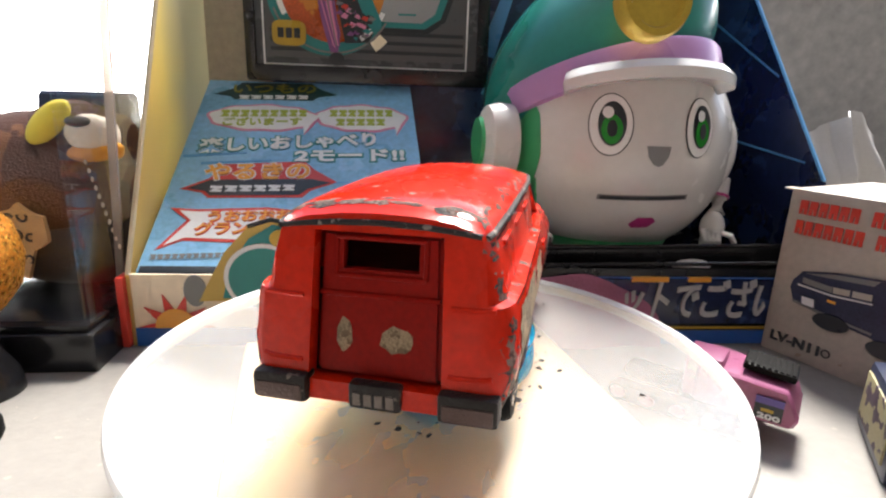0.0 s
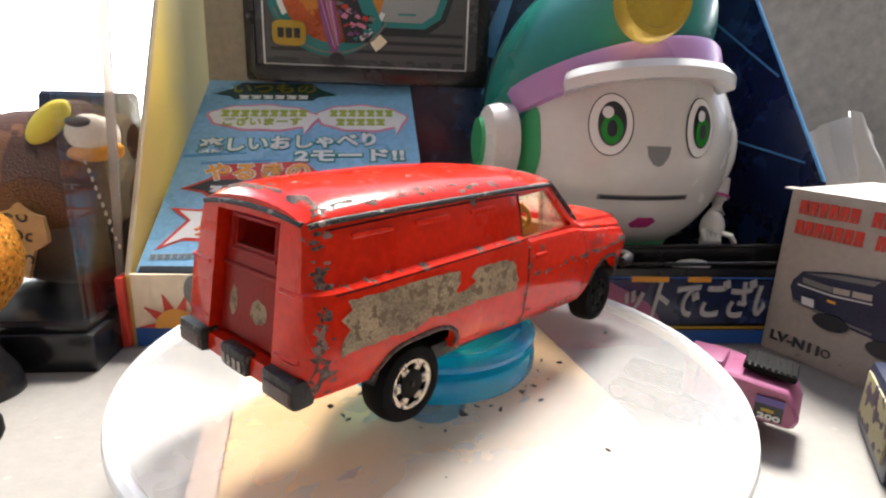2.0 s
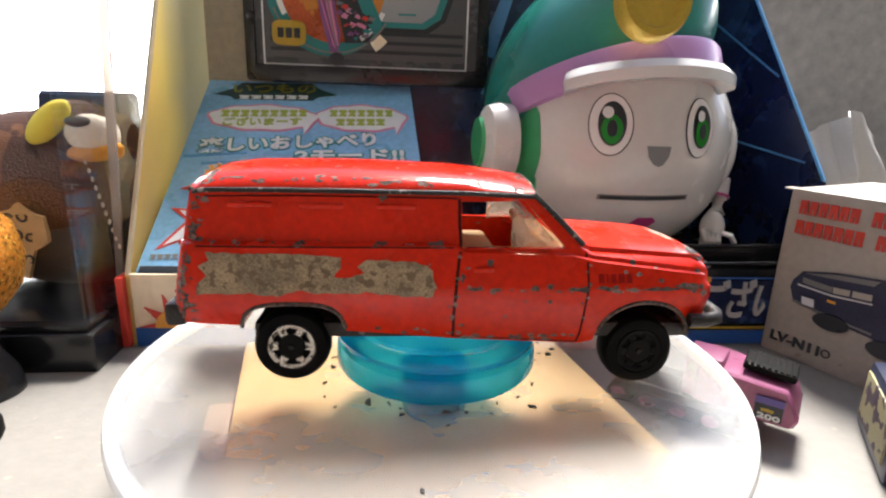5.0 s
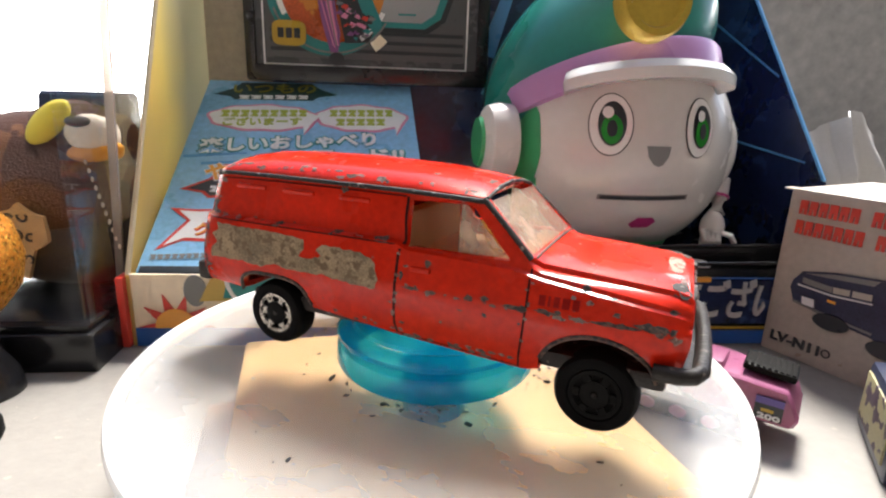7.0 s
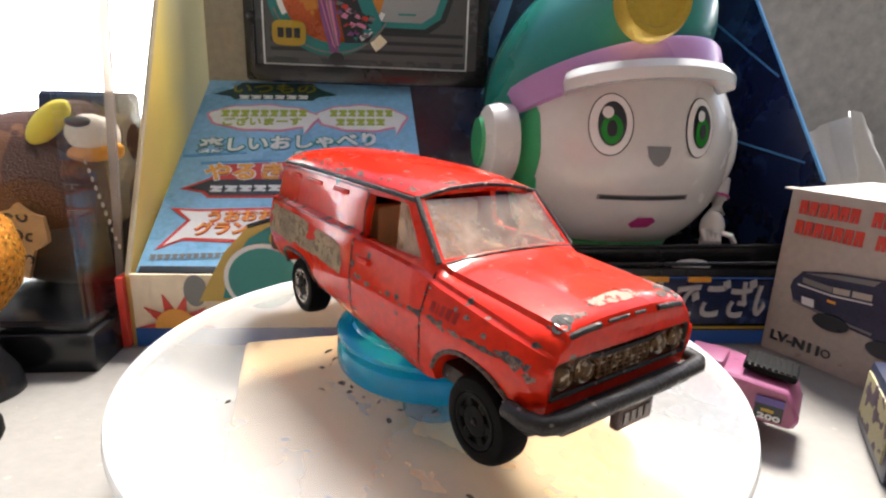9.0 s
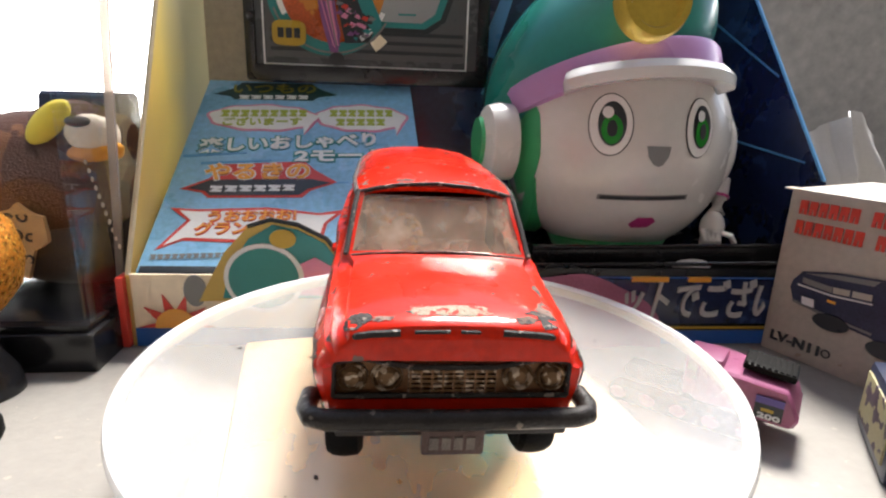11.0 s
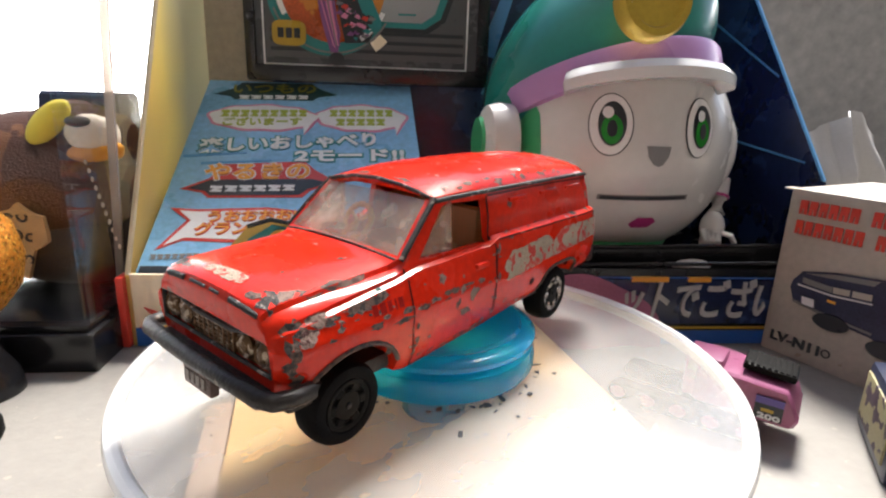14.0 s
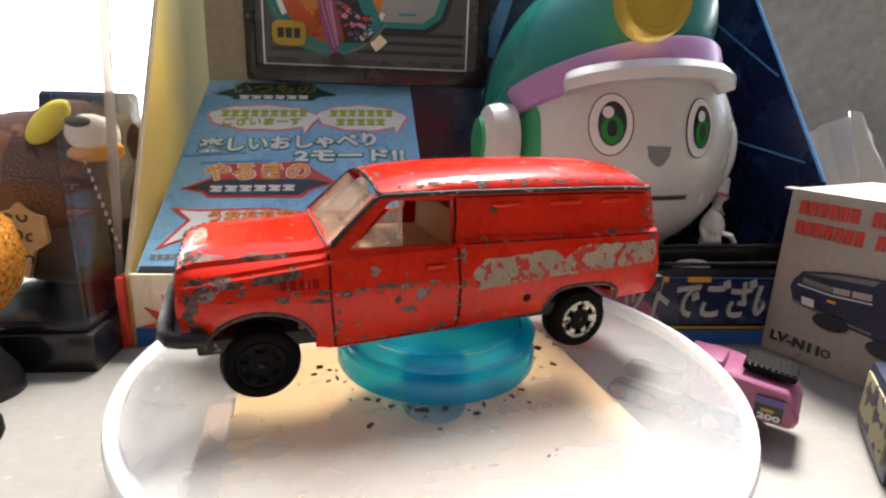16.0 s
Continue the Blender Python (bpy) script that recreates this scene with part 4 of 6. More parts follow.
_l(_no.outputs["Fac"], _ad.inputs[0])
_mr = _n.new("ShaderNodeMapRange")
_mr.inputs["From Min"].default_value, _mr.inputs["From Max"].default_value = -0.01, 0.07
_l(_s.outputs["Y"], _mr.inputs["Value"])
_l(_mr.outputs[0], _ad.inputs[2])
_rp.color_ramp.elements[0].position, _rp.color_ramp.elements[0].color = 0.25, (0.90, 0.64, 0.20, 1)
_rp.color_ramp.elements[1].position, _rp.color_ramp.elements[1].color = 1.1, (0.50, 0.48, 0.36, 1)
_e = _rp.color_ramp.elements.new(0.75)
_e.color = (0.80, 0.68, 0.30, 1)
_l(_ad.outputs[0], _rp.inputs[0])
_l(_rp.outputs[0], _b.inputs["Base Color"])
_b.inputs["Roughness"].default_value = 0.42
_tl, _mx = _n.new("ShaderNodeBsdfTranslucent"), _n.new("ShaderNodeMixShader")
_mx.inputs[0].default_value = 0.55
_l(_rp.outputs[0], _tl.inputs["Color"])
_l(_b.outputs[0], _mx.inputs[1])
_l(_tl.outputs[0], _mx.inputs[2])
_l(_mx.outputs[0], _n["Material Output"].inputs["Surface"])

TB = pose(-0.077, 0.044, 0, 0, 0, 4.708)
package = thing("toy_package", "open cardboard toy package with printed blue card", "package", TB)
W, DEEP, HIGH = 0.182, 0.0715, 0.126
YZ = Matrix(((0, 0, 1, 0), (1, 0, 0, 0), (0, 1, 0, 0), (0, 0, 0, 1)))


def upright(x, z, y=0.0):
    """A print's pose on an upright face that looks towards the front."""
    return pose(x, y, z, 90, 0, 0)


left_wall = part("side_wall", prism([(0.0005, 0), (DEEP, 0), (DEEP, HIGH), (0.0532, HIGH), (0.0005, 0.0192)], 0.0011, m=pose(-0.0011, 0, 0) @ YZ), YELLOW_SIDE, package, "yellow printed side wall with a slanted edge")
part("wall_edge", tube([(-0.0006, 0.0006, 0.0192), (-0.0006, 0.0532, HIGH)], 0.0007, 6), CARD_EDGE, left_wall)
part("outer_strip", box((-0.0030, -0.0012, 0.0003), (-0.0012, 0.010, 0.0190), 0.0002), RED_INK, left_wall, "red outer side")
right_wall = part("side_wall", prism([(0.0, 0), (DEEP, 0), (DEEP, HIGH), (0.0700, HIGH), (0.0700, 0.124), (0.0046, 0.046), (0.0, 0.026)], 0.0012, m=pose(W, 0, 0) @ YZ), NAVY, package, "dark navy printed side wall with a slanted edge")
part("wall_edge", tube([(W + 0.0006, 0.0046, 0.046), (W + 0.0006, 0.0700, 0.124)], 0.0006, 6), PALE_BLUE, right_wall, "pale blue edge")
BACK_CREAM = material("printed_cream_back", (0.40, 0.35, 0.27), 0.4, 0, 0.2, 30, 0.05, 400, spots=(0.50, 0.33, 0.08), spot_level=0.60, spot_scale=26)
back = part("back_panel", box((0.0, DEEP, 0.0003), (0.022, DEEP + 0.0012, HIGH)), BACK_CREAM, package, "cream and yellow printed back")
part("back_panel", box((0.022, DEEP, 0.0003), (W + 0.001, DEEP + 0.0012, HIGH)), NAVY, package, "dark navy printed back")
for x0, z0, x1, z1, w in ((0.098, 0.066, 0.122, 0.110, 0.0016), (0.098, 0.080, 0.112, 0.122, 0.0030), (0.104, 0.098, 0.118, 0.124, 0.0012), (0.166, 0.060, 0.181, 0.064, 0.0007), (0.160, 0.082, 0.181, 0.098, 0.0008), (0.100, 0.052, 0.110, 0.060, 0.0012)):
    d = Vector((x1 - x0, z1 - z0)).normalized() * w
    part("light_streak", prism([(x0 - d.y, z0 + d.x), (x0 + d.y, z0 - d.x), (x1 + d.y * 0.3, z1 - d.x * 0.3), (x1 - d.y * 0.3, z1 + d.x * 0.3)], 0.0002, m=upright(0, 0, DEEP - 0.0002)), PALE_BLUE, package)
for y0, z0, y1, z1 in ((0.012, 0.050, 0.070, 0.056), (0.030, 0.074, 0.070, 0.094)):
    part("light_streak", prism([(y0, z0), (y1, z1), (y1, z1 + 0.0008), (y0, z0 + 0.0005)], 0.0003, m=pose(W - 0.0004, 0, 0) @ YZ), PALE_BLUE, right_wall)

# front: cream half with prints, black half with lettering
front_l = part("front_panel", box((0, 0, 0.0002), (0.1025, 0.0011, 0.0196), 0.0003), CARD_CREAM, package, "cream printed front flap")
part("blue_band", box((0.0002, -0.0003, 0.0003), (0.1020, 0.0, 0.0052)), BLUE_INK, front_l)
star = [(0.0105 + (0.0095 if k % 2 == 0 else 0.0045) * math.cos(math.pi * k / 10), 0.0055 + (0.0095 if k % 2 == 0 else 0.0045) * math.sin(math.pi * k / 10)) for k in range(0, 11)]
part("burst_print", prism(star, 0.0003, m=upright(0, 0, -0.0003)), RED_INK, front_l, "red burst with an orange heart")
part("burst_heart", prism([(0.0105 + 0.0052 * math.cos(math.pi * k / 10), 0.0055 + 0.0052 * math.sin(math.pi * k / 10)) for k in range(11)], 0.0003, m=upright(0, 0, -0.0006)), ORANGE_INK, front_l)
part("grey_oval", prism(ellipse(0.0158, 0.0155, 0.0028, 0.0042, 24), 0.0003, m=upright(0, 0, -0.00035) @ pose(0.0, 0, 0)), GREY_INK, front_l)
front_r = part("front_panel", box((0.1025, -0.0003, 0.0002), (W, 0.0012, 0.0222), 0.0003), BLACK_PL, package, "black front with white slanted lettering")
part("navy_band", box((0.1030, -0.0008, 0.0064), (W - 0.001, -0.0003, 0.0192), 0.0002), NAVY, front_r)
part("thin_line", box((0.1030, -0.0010, 0.0050), (W - 0.001, -0.0003, 0.0055)), GOLD_INK, front_r)
part("thin_line", box((0.1160, -0.0010, 0.0196), (W - 0.002, -0.0003, 0.0199)), BLUE_INK, front_r)
part("blue_band", box((0.1030, -0.0008, 0.0004), (W - 0.001, -0.0003, 0.0044)), BLUE_INK, front_r)
for x0, x1 in ((0.1293, 0.1396), (0.1451, 0.1515)):
    part("orange_bar", box((x0, -0.0012, 0.0187), (x1, -0.0003, 0.0200)), ORANGE_INK, front_r)
part("lettering", lettering("ットでござい", 0.0118, upright(0.1484, 0.0128, -0.0012), 0.0003, 0.25, 0.02, 0.0435), ink("grey_white_ink", (0.46, 0.46, 0.46)), front_r, "white slanted lettering")
part("lip", tube([(0.1027, 0.0008, 0.0226), (W, 0.0008, 0.0238)], 0.0006, 8), BLACK_PL, front_r)
part("tray", box((0.075, 0.0014, 0.0140), (W - 0.0004, DEEP - 0.0003, 0.0185), 0.0006), BLACK_PL, package, "glossy black tray")
part("tray_ridge", tube([(0.104, 0.0075, 0.0255), (W - 0.001, 0.0085, 0.0268)], 0.0007, 8), BLACK_PL, package)
part("tray_ridge", box((0.104, 0.0080, 0.0180), (W - 0.001, 0.0095, 0.0262), 0.0003), BLACK_PL, package)

# the slanted blue card and its prints; its space: x across, y up the slope
CARD = pose(0, 0.002, 0.0197, 35.386, 0, 0)
card = part("blue_card", prism([(0.0008, 0), (0.0745, 0), (0.0738, 0.040), (0.0706, 0.0838), (0.0008, 0.0835)], 0.0008, m=CARD @ pose(0, 0, -0.0008)), CARD_BLUE, package, "sky-blue printed card with white lettering")
part("slot", box((0.0015, -0.0006, -0.0012), (0.0217, 0.0016, 0.0004), 0.0002, CARD), BLACK_INK, card)
part("card_support", box((0.075, 0.0016, 0.0185), (0.0765, DEEP - 0.0004, 0.036), 0.0003), NAVY, package)


def printed(name, outline, mat, layer, label=""):
    return part(name, prism(outline, 0.00012, m=CARD @ pose(0, 0, 0.00004 + 0.00014 * layer)), mat, card, label)


def text_on_card(text, x, y, size, width, mat, layer, shear=0.0, bold=0.0, turn=3.0):
    return part("lettering", lettering(text, size, CARD @ pose(x, y, 0.00010 + 0.00014 * layer, 0, 0, turn), 0.00012, shear, bold, width), mat, card)


def bars_on_card(x0, x1, y, h, n, mat, layer):
    w = (x1 - x0) / n
    for k in range(n):
        lean = (k - n / 2) * w * 0.05
        part("print_bar", prism([(x0 + k * w, y + lean - h / 2), (x0 + (k + 0.84) * w, y + lean - h / 2), (x0 + (k + 0.84) * w, y + lean - h / 6), (x0 + (k + 0.50) * w, y + lean - h / 8), (x0 + (k + 0.84) * w, y + lean + h / 8), (x0 + (k + 0.84) * w, y + lean + h / 2), (x0 + k * w, y + lean + h / 2), (x0 + k * w, y + lean + h / 6), (x0 + (k + 0.3) * w, y + lean)], 0.00012, m=CARD @ pose(0, 0, 0.00004 + 0.00014 * layer)), mat, card)


mm_ = lambda pts: [(x * MM, y * MM) for x, y in pts]
printed("dark_badge", mm_([(4.2, 75.5), (10, 79), (12, 82.4), (36, 83.0), (39, 80), (45, 77), (39, 75.6), (37, 73.4), (11, 72.8), (9.5, 74.4)]), ink("dark_teal_ink", (0.008, 0.045, 0.045)), 0, "dark badge")
text_on_card("いつもの", 0.0236, 0.0790, 0.0062, 0.028, ink("olive_ink", (0.24, 0.23, 0.03)), 1, bold=0.02)
bars_on_card(0.0125, 0.0360, 0.0745, 0.0020, 6, WHITE_INK, 1)
for cx, cy, rx, ry in ((22.4, 63.3, 17.3, 6.2), (54.3, 64.6, 14.6, 6.4)):
    for grow, mat, lay in ((0.9, PINK_INK, 0), (0.0, WHITE_INK, 1)):
        o = [(cx + (rx + grow) * math.cos(a) * (1 + 0.03 * math.sin(7 * a)), cy + (ry + grow) * math.sin(a) * (1 + 0.05 * math.sin(9 * a))) for a in [2 * math.pi * k / 60 for k in range(60)]]
        o[54:56] = [(cx + rx * 0.80, cy - ry * 1.25 - grow)]
        printed("speech_bubble", mm_(o), mat, lay, "white speech bubble with a pink edge")
bars_on_card(0.0085, 0.0365, 0.0654, 0.0034, 9, GREEN_INK, 2)
text_on_card("ございまーす", 0.0222, 0.0606, 0.0042, 0.025, GREEN_INK, 2, bold=0.03)
bars_on_card(0.0435, 0.0650, 0.0670, 0.0034, 7, GREEN_INK, 2)
bars_on_card(0.0460, 0.0625, 0.0622, 0.0034, 5, GREEN_INK, 2)
for lay, mat, b, off in ((0, TEAL_INK, 0.10, 0.0), (1, WHITE_INK, 0.035, 0.0)):
    text_on_card("楽しいおしゃべり", 0.0330, 0.0507, 0.0068, 0.0545 + (0.0012 if lay == 0 else 0), mat, lay, bold=b, turn=5.8)
    text_on_card("2モード!!", 0.0518, 0.0452, 0.0062, 0.0340 + (0.0012 if lay == 0 else 0), mat, lay, bold=b)
printed("red_badge", mm_([(4.2, 29.6), (11.5, 34.2), (14, 40.2), (38, 42.4), (41.5, 38.6), (48.4, 33.6), (41, 29.8), (39, 27.0), (12.5, 26.2), (10.5, 28.2)]), RED_INK, 0, "dark badge with a red edge")
printed("dark_badge", mm_([(6.0, 29.7), (12.0, 33.4), (40.5, 34.6), (46.6, 33.2), (40.2, 30.4), (38, 27.9), (13.0, 27.0), (11.2, 28.8)]), BLACK_INK, 1)
text_on_card("やるきの", 0.0250, 0.0368, 0.0078, 0.0310, WHITE_INK, 1, bold=0.07)
text_on_card("やるきの", 0.0250, 0.0368, 0.0078, 0.0305, ORANGE_INK, 2, bold=0.03)
bars_on_card(0.0125, 0.0370, 0.0302, 0.0024, 6, WHITE_INK, 2)
burst = [(3.4, 6.8), (9.5, 10.2), (30, 9.6), (46, 9.0), (47, 17), (52, 22.5), (44.5, 20.9), (30, 22.8), (11, 21.6), (3.6, 22.0), (9.0, 17.5)]
printed("burst_shape", mm_(burst), RED_INK, 0, "white burst with a red edge")
printed("burst_shape", mm_([(5.2, 8.4), (10.0, 11.2), (30, 10.6), (45, 10.0), (46, 17), (49, 20.6), (44.3, 19.9), (30, 21.7), (11.5, 20.6), (6.2, 21.0), (10.2, 17.4)]), WHITE_INK, 1)
text_on_card("うおおおお!", 0.0262, 0.0190, 0.0046, 0.0240, RED_INK, 2, bold=0.06)
text_on_card("うおおおお!", 0.0262, 0.0190, 0.0046, 0.0236, ORANGE_INK, 3, bold=0.01)
text_on_card("グランク", 0.0215, 0.0142, 0.0048, 0.0190, RED_INK, 2, bold=0.06)
text_on_card("グランク", 0.0215, 0.0142, 0.0048, 0.0186, ORANGE_INK, 3, bold=0.01)
bars_on_card(0.0030, 0.0225, 0.0050, 0.0016, 11, GREY_INK, 1)
for k in range(5):
    printed("pale_wave", mm_([(1.5 + 6 * k, 43 - 3 * k), (20 + 8 * k, 45.5 - 3 * k), (20 + 8 * k, 46.0 - 3 * k), (1.5 + 6 * k, 44.2 - 3 * k)]), PALE_BLUE, -0.2)

# a die-cut flap stands up from the front
flap = part("diecut_flap", prism(mm_([(17, 13), (19.5, 18), (24, 26), (30, 32.5), (35.5, 34.2), (42, 33), (49, 29.5), (53, 24), (54, 14)]), 0.0009, m=upright(0, 0, -0.0006)), ink("mustard_ink", (0.55, 0.38, 0.08)), package, "die-cut flap printed with a round teal shape")
part("teal_shape", prism(mm_([(23, 14), (25, 22), (30, 29.5), (36, 33.2), (42, 32), (48.5, 28.6), (52.6, 23), (53, 14)]), 0.0003, m=upright(0, 0, -0.0016)), TEAL_INK, flap)
part("pink_shape", prism(mm_([(40, 22), (46, 25), (53, 21), (53, 15), (40, 15)]), 0.0003, m=upright(0, 0, -0.0019)), PINK_INK, flap)
part("white_ring", prism(ellipse(0.0335, 0.0195, 0.0098, 0.0090, 36), 0.0003, m=upright(0, 0, -0.0022)), WHITE_INK, flap)
part("teal_disc", prism(ellipse(0.0335, 0.0195, 0.0086, 0.0079, 36), 0.0003, m=upright(0, 0, -0.0025)), TEAL_INK, flap)
part("gold_spot", prism(ellipse(0.0385, 0.0298, 0.0032, 0.0024, 24), 0.0003, m=upright(0, 0, -0.0024)), GOLD_INK, flap)
part("dark_edge", tube([(x * MM, -0.0014, z * MM) for x, z in ((30, 32.6), (35.5, 34.4), (42, 33.2), (49, 29.7), (53, 24.2))], 0.0006, 6), BLACK_INK, flap)

# the framed picture card that stands above the blue card
FR = pose(0.0562, 0.0670, 0.1000, 90, 0, 0)
picture = thing("picture_card", "black framed printed card with a round orange picture", "card", TB @ FR)
part("frame", carved(box((-0.0415, -0.0315, 0), (0.0415, 0.0300, 0.0030), 0.0012), [box((-0.0380, -0.0262, 0.0014), (0.0375, 0.0280, 0.006), 0.0008)]), BLACK_PL, picture, "glossy black frame")
part("print", box((-0.0378, -0.0260, 0.0011), (0.0373, 0.0278, 0.0016)), ink("dark_grey_print", (0.07, 0.075, 0.08), 0.25), picture, "dark grey print")
for x0, y0, x1, y1 in ((-0.0350, -0.0262, 0.0340, -0.0257), (-0.0355, -0.0262, -0.0350, 0.0260), (0.0335, -0.0262, 0.0340, 0.0260)):
    part("white_line", box((x0, y0, 0.0016), (x1, y1, 0.0019)), WHITE_INK, picture)
part("grey_field", box((-0.0345, -0.0235, 0.0016), (0.0332, 0.0260, 0.0018)), ink("charcoal_ink", (0.085, 0.088, 0.092)), picture)
for y in (-0.0185, -0.0155, -0.0215):
    part("dark_stripe", box((-0.0330, y, 0.0018), (0.0325, y + 0.0012, 0.0020)), BLACK_INK, picture)
part("round_picture", prism(ellipse(-0.0130, -0.0020, 0.0208, 0.0208, 48), 0.0003, m=pose(0, 0, 0.0020)), TEAL_INK, picture)
part("round_picture", prism(ellipse(-0.0120, -0.0005, 0.0175, 0.0180, 48), 0.0003, m=pose(0, 0, 0.0023)), material("orange_glow_print", (0.38, 0.07, 0.015), 0.3, 0, 0.6, 90, spots=(0.52, 0.20, 0.03), spot_level=0.55, spot_scale=110), picture, "mottled orange print")
part("purple_shape", prism(mm_([(-19.0, 12), (-15, 14), (-9.5, -9), (-10.5, -15.5), (-13.0, -14.8), (-15.5, -6)]), 0.0003, m=pose(0, -0.0065, 0.0026)), PURPLE_INK, picture)
part("pink_shape", prism(mm_([(-16.4, 12), (-15.0, 12.5), (-10.6, -9), (-11.4, -14.0), (-12.4, -9)]), 0.0002, m=pose(0, -0.0065, 0.0029)), PINK_INK, picture)
part("dark_shape", prism(mm_([(-12, 12), (-7, 10), (3.0, -6), (0, -11.5), (-8, -12), (-10, -2)]), 0.0003, m=pose(0, -0.0065, 0.0026)), BLACK_INK, picture)
part("teal_shape", prism(mm_([(-8, 13), (-4, 13), (4.5, -5), (2.0, -9), (-1, -5)]), 0.0002, m=pose(0, -0.0065, 0.0029)), TEAL_INK, picture)
part("oval_label", prism([(-0.0265 + 0.0056 * math.copysign(abs(math.cos(a)) ** 0.5, math.cos(a)), -0.0160 + 0.0040 * math.copysign(abs(math.sin(a)) ** 0.5, math.sin(a))) for a in [2 * math.pi * (k + 0.5) / 32 for k in range(32)]], 0.0004, m=pose(0, 0, 0.0030)), GOLD_INK, picture, "rounded gold label")
for k in range(3):
    part("label_bar", box((-0.0302 + 0.0027 * k, -0.0176, 0.0033), (-0.0282 + 0.0027 * k, -0.0144, 0.0036)), BLACK_INK, picture)


def arc_print(r0, r1, a0, a1, mat, z):
    o = [(-0.0120 + r * math.cos(radians(a)), -0.0010 + r * math.sin(radians(a))) for r, seq in ((r0, range(a0, a1 + 1, 3)), (r1, range(a1, a0 - 1, -3))) for a in seq]
    part("arc_print", prism(o, 0.0002, m=pose(0, 0, z)), mat, picture)


arc_print(0.0172, 0.0190, 150, 210, WHITE_INK, 0.0028)
arc_print(0.0176, 0.0192, 300, 336, WHITE_INK, 0.0028)
arc_print(0.0212, 0.0246, 306, 318, CARD_CREAM, 0.0026)
arc_print(0.0204, 0.0210, 200, 330, GREY_INK, 0.0026)
frag = random.Random(21)
for k in range(46):
    u, w = frag.uniform(0, 1), frag.uniform(-1, 1)
    cx, cy = (-12.5 + 12 * u + 2.8 * w) * MM, (-1.5 - 14 * u + 3.4 * w) * MM
    part("fragment", prism([(cx + frag.uniform(0.6, 2.0) * MM * math.cos(a), cy + frag.uniform(0.4, 1.3) * MM * math.sin(a)) for a in (0.3, 1.9, 3.4, 5.0)], 0.0001, m=pose(0, 0, 0.0031 + 0.00012 * (k % 4))), (BLACK_INK, TEAL_INK, PINK_INK, GREY_INK, BLACK_INK, PURPLE_INK, RED_INK, BLACK_INK)[k % 8], picture)
for k in range(5):
    part("leg_streak", prism(mm_([(-19 + 1.5 * k, 12), (-18.4 + 1.5 * k, 12), (-11.6 + 0.5 * k, -13), (-12.0 + 0.5 * k, -13)]), 0.0001, m=pose(0, -0.0065, 0.0033)), (PINK_INK, PURPLE_INK, GREY_INK)[k % 3], picture)
part("dark_foot", prism(ellipse(-0.0108, -0.0238, 0.0026, 0.0022, 20), 0.0002, m=pose(0, 0, 0.0034)), BLACK_INK, picture)
for x, y, w, h in ((5.0, 9.0, 5.0, 0.7), (6.0, 4.0, 3.0, 0.6), (20.0, 8.0, 0.7, 6.0), (7.0, 14.0, 2.0, 0.6), (10.0, -2.4, 6.0, 0.6)):
    part("tag_line", box((x * MM, (y - 6.5) * MM, 0.0025), ((x + w) * MM, (y + h - 6.5) * MM, 0.0027)), TEAL_INK, picture)
part("tag_edge", prism(mm_([(2, -8.0), (20, -8.0), (26, -4), (28.5, 3), (28.5, 26), (2, 26)]), 0.0002, m=pose(0, -0.0065, 0.0019)), BLACK_INK, picture)
part("tag_edge", prism(mm_([(3, -6.4), (19, -6.4), (24.4, -3), (26.6, 3), (26.6, 26), (3, 26)]), 0.0002, m=pose(0, -0.0065, 0.0021)), TEAL_INK, picture)
part("tag", prism(mm_([(4, -4.6), (18, -4.6), (22.4, -1.6), (24.4, 4), (24.4, 26), (4, 26)]), 0.0002, m=pose(0, -0.0065, 0.0023)), ink("pale_grey_ink", (0.30, 0.32, 0.33)), picture, "pale grey tag")


# ---- the toy robot in the package: one plain shape ----
ROBOT_MATS = [material("white_toy_plastic", (0.64, 0.63, 0.615), 0.22, 0, 0.04, 30, coat=0.3), material("teal_toy_plastic", (0.015, 0.20, 0.17), 0.28, 0, 0.10, 30, coat=0.2), material("lilac_toy_plastic", (0.42, 0.22, 0.46), 0.3, 0, 0.06, 30),
              material("gold_toy_plastic", (0.50, 0.36, 0.05), 0.3, 0.4, 0.15, 60), BLACK_INK, ink("eye_green", (0.02, 0.26, 0.03), 0.15), GREY_INK, material("green_toy_plastic", (0.05, 0.36, 0.14), 0.3, 0, 0.08, 30), material("magenta_print", (0.36, 0.03, 0.16), 0.3), ink("eye_white", (0.80, 0.80, 0.80), 0.15)]
HC, HR = Vector((0.054, 0.090, 0.052)), Vector((0.0345, 0.031, 0.034))


def tint(bm, i):
    for f in bm.faces:
        f.material_index = i
    return bm


def ball(c, r, steps=24, rings=16, m=None):
    bm = bmesh.new()
    bmesh.ops.create_uvsphere(bm, u_segments=steps, v_segments=rings, radius=1)
    bm.transform((m or Matrix()) @ Matrix.Translation(c) @ Matrix.Diagonal((*r, 1)))
    return bm


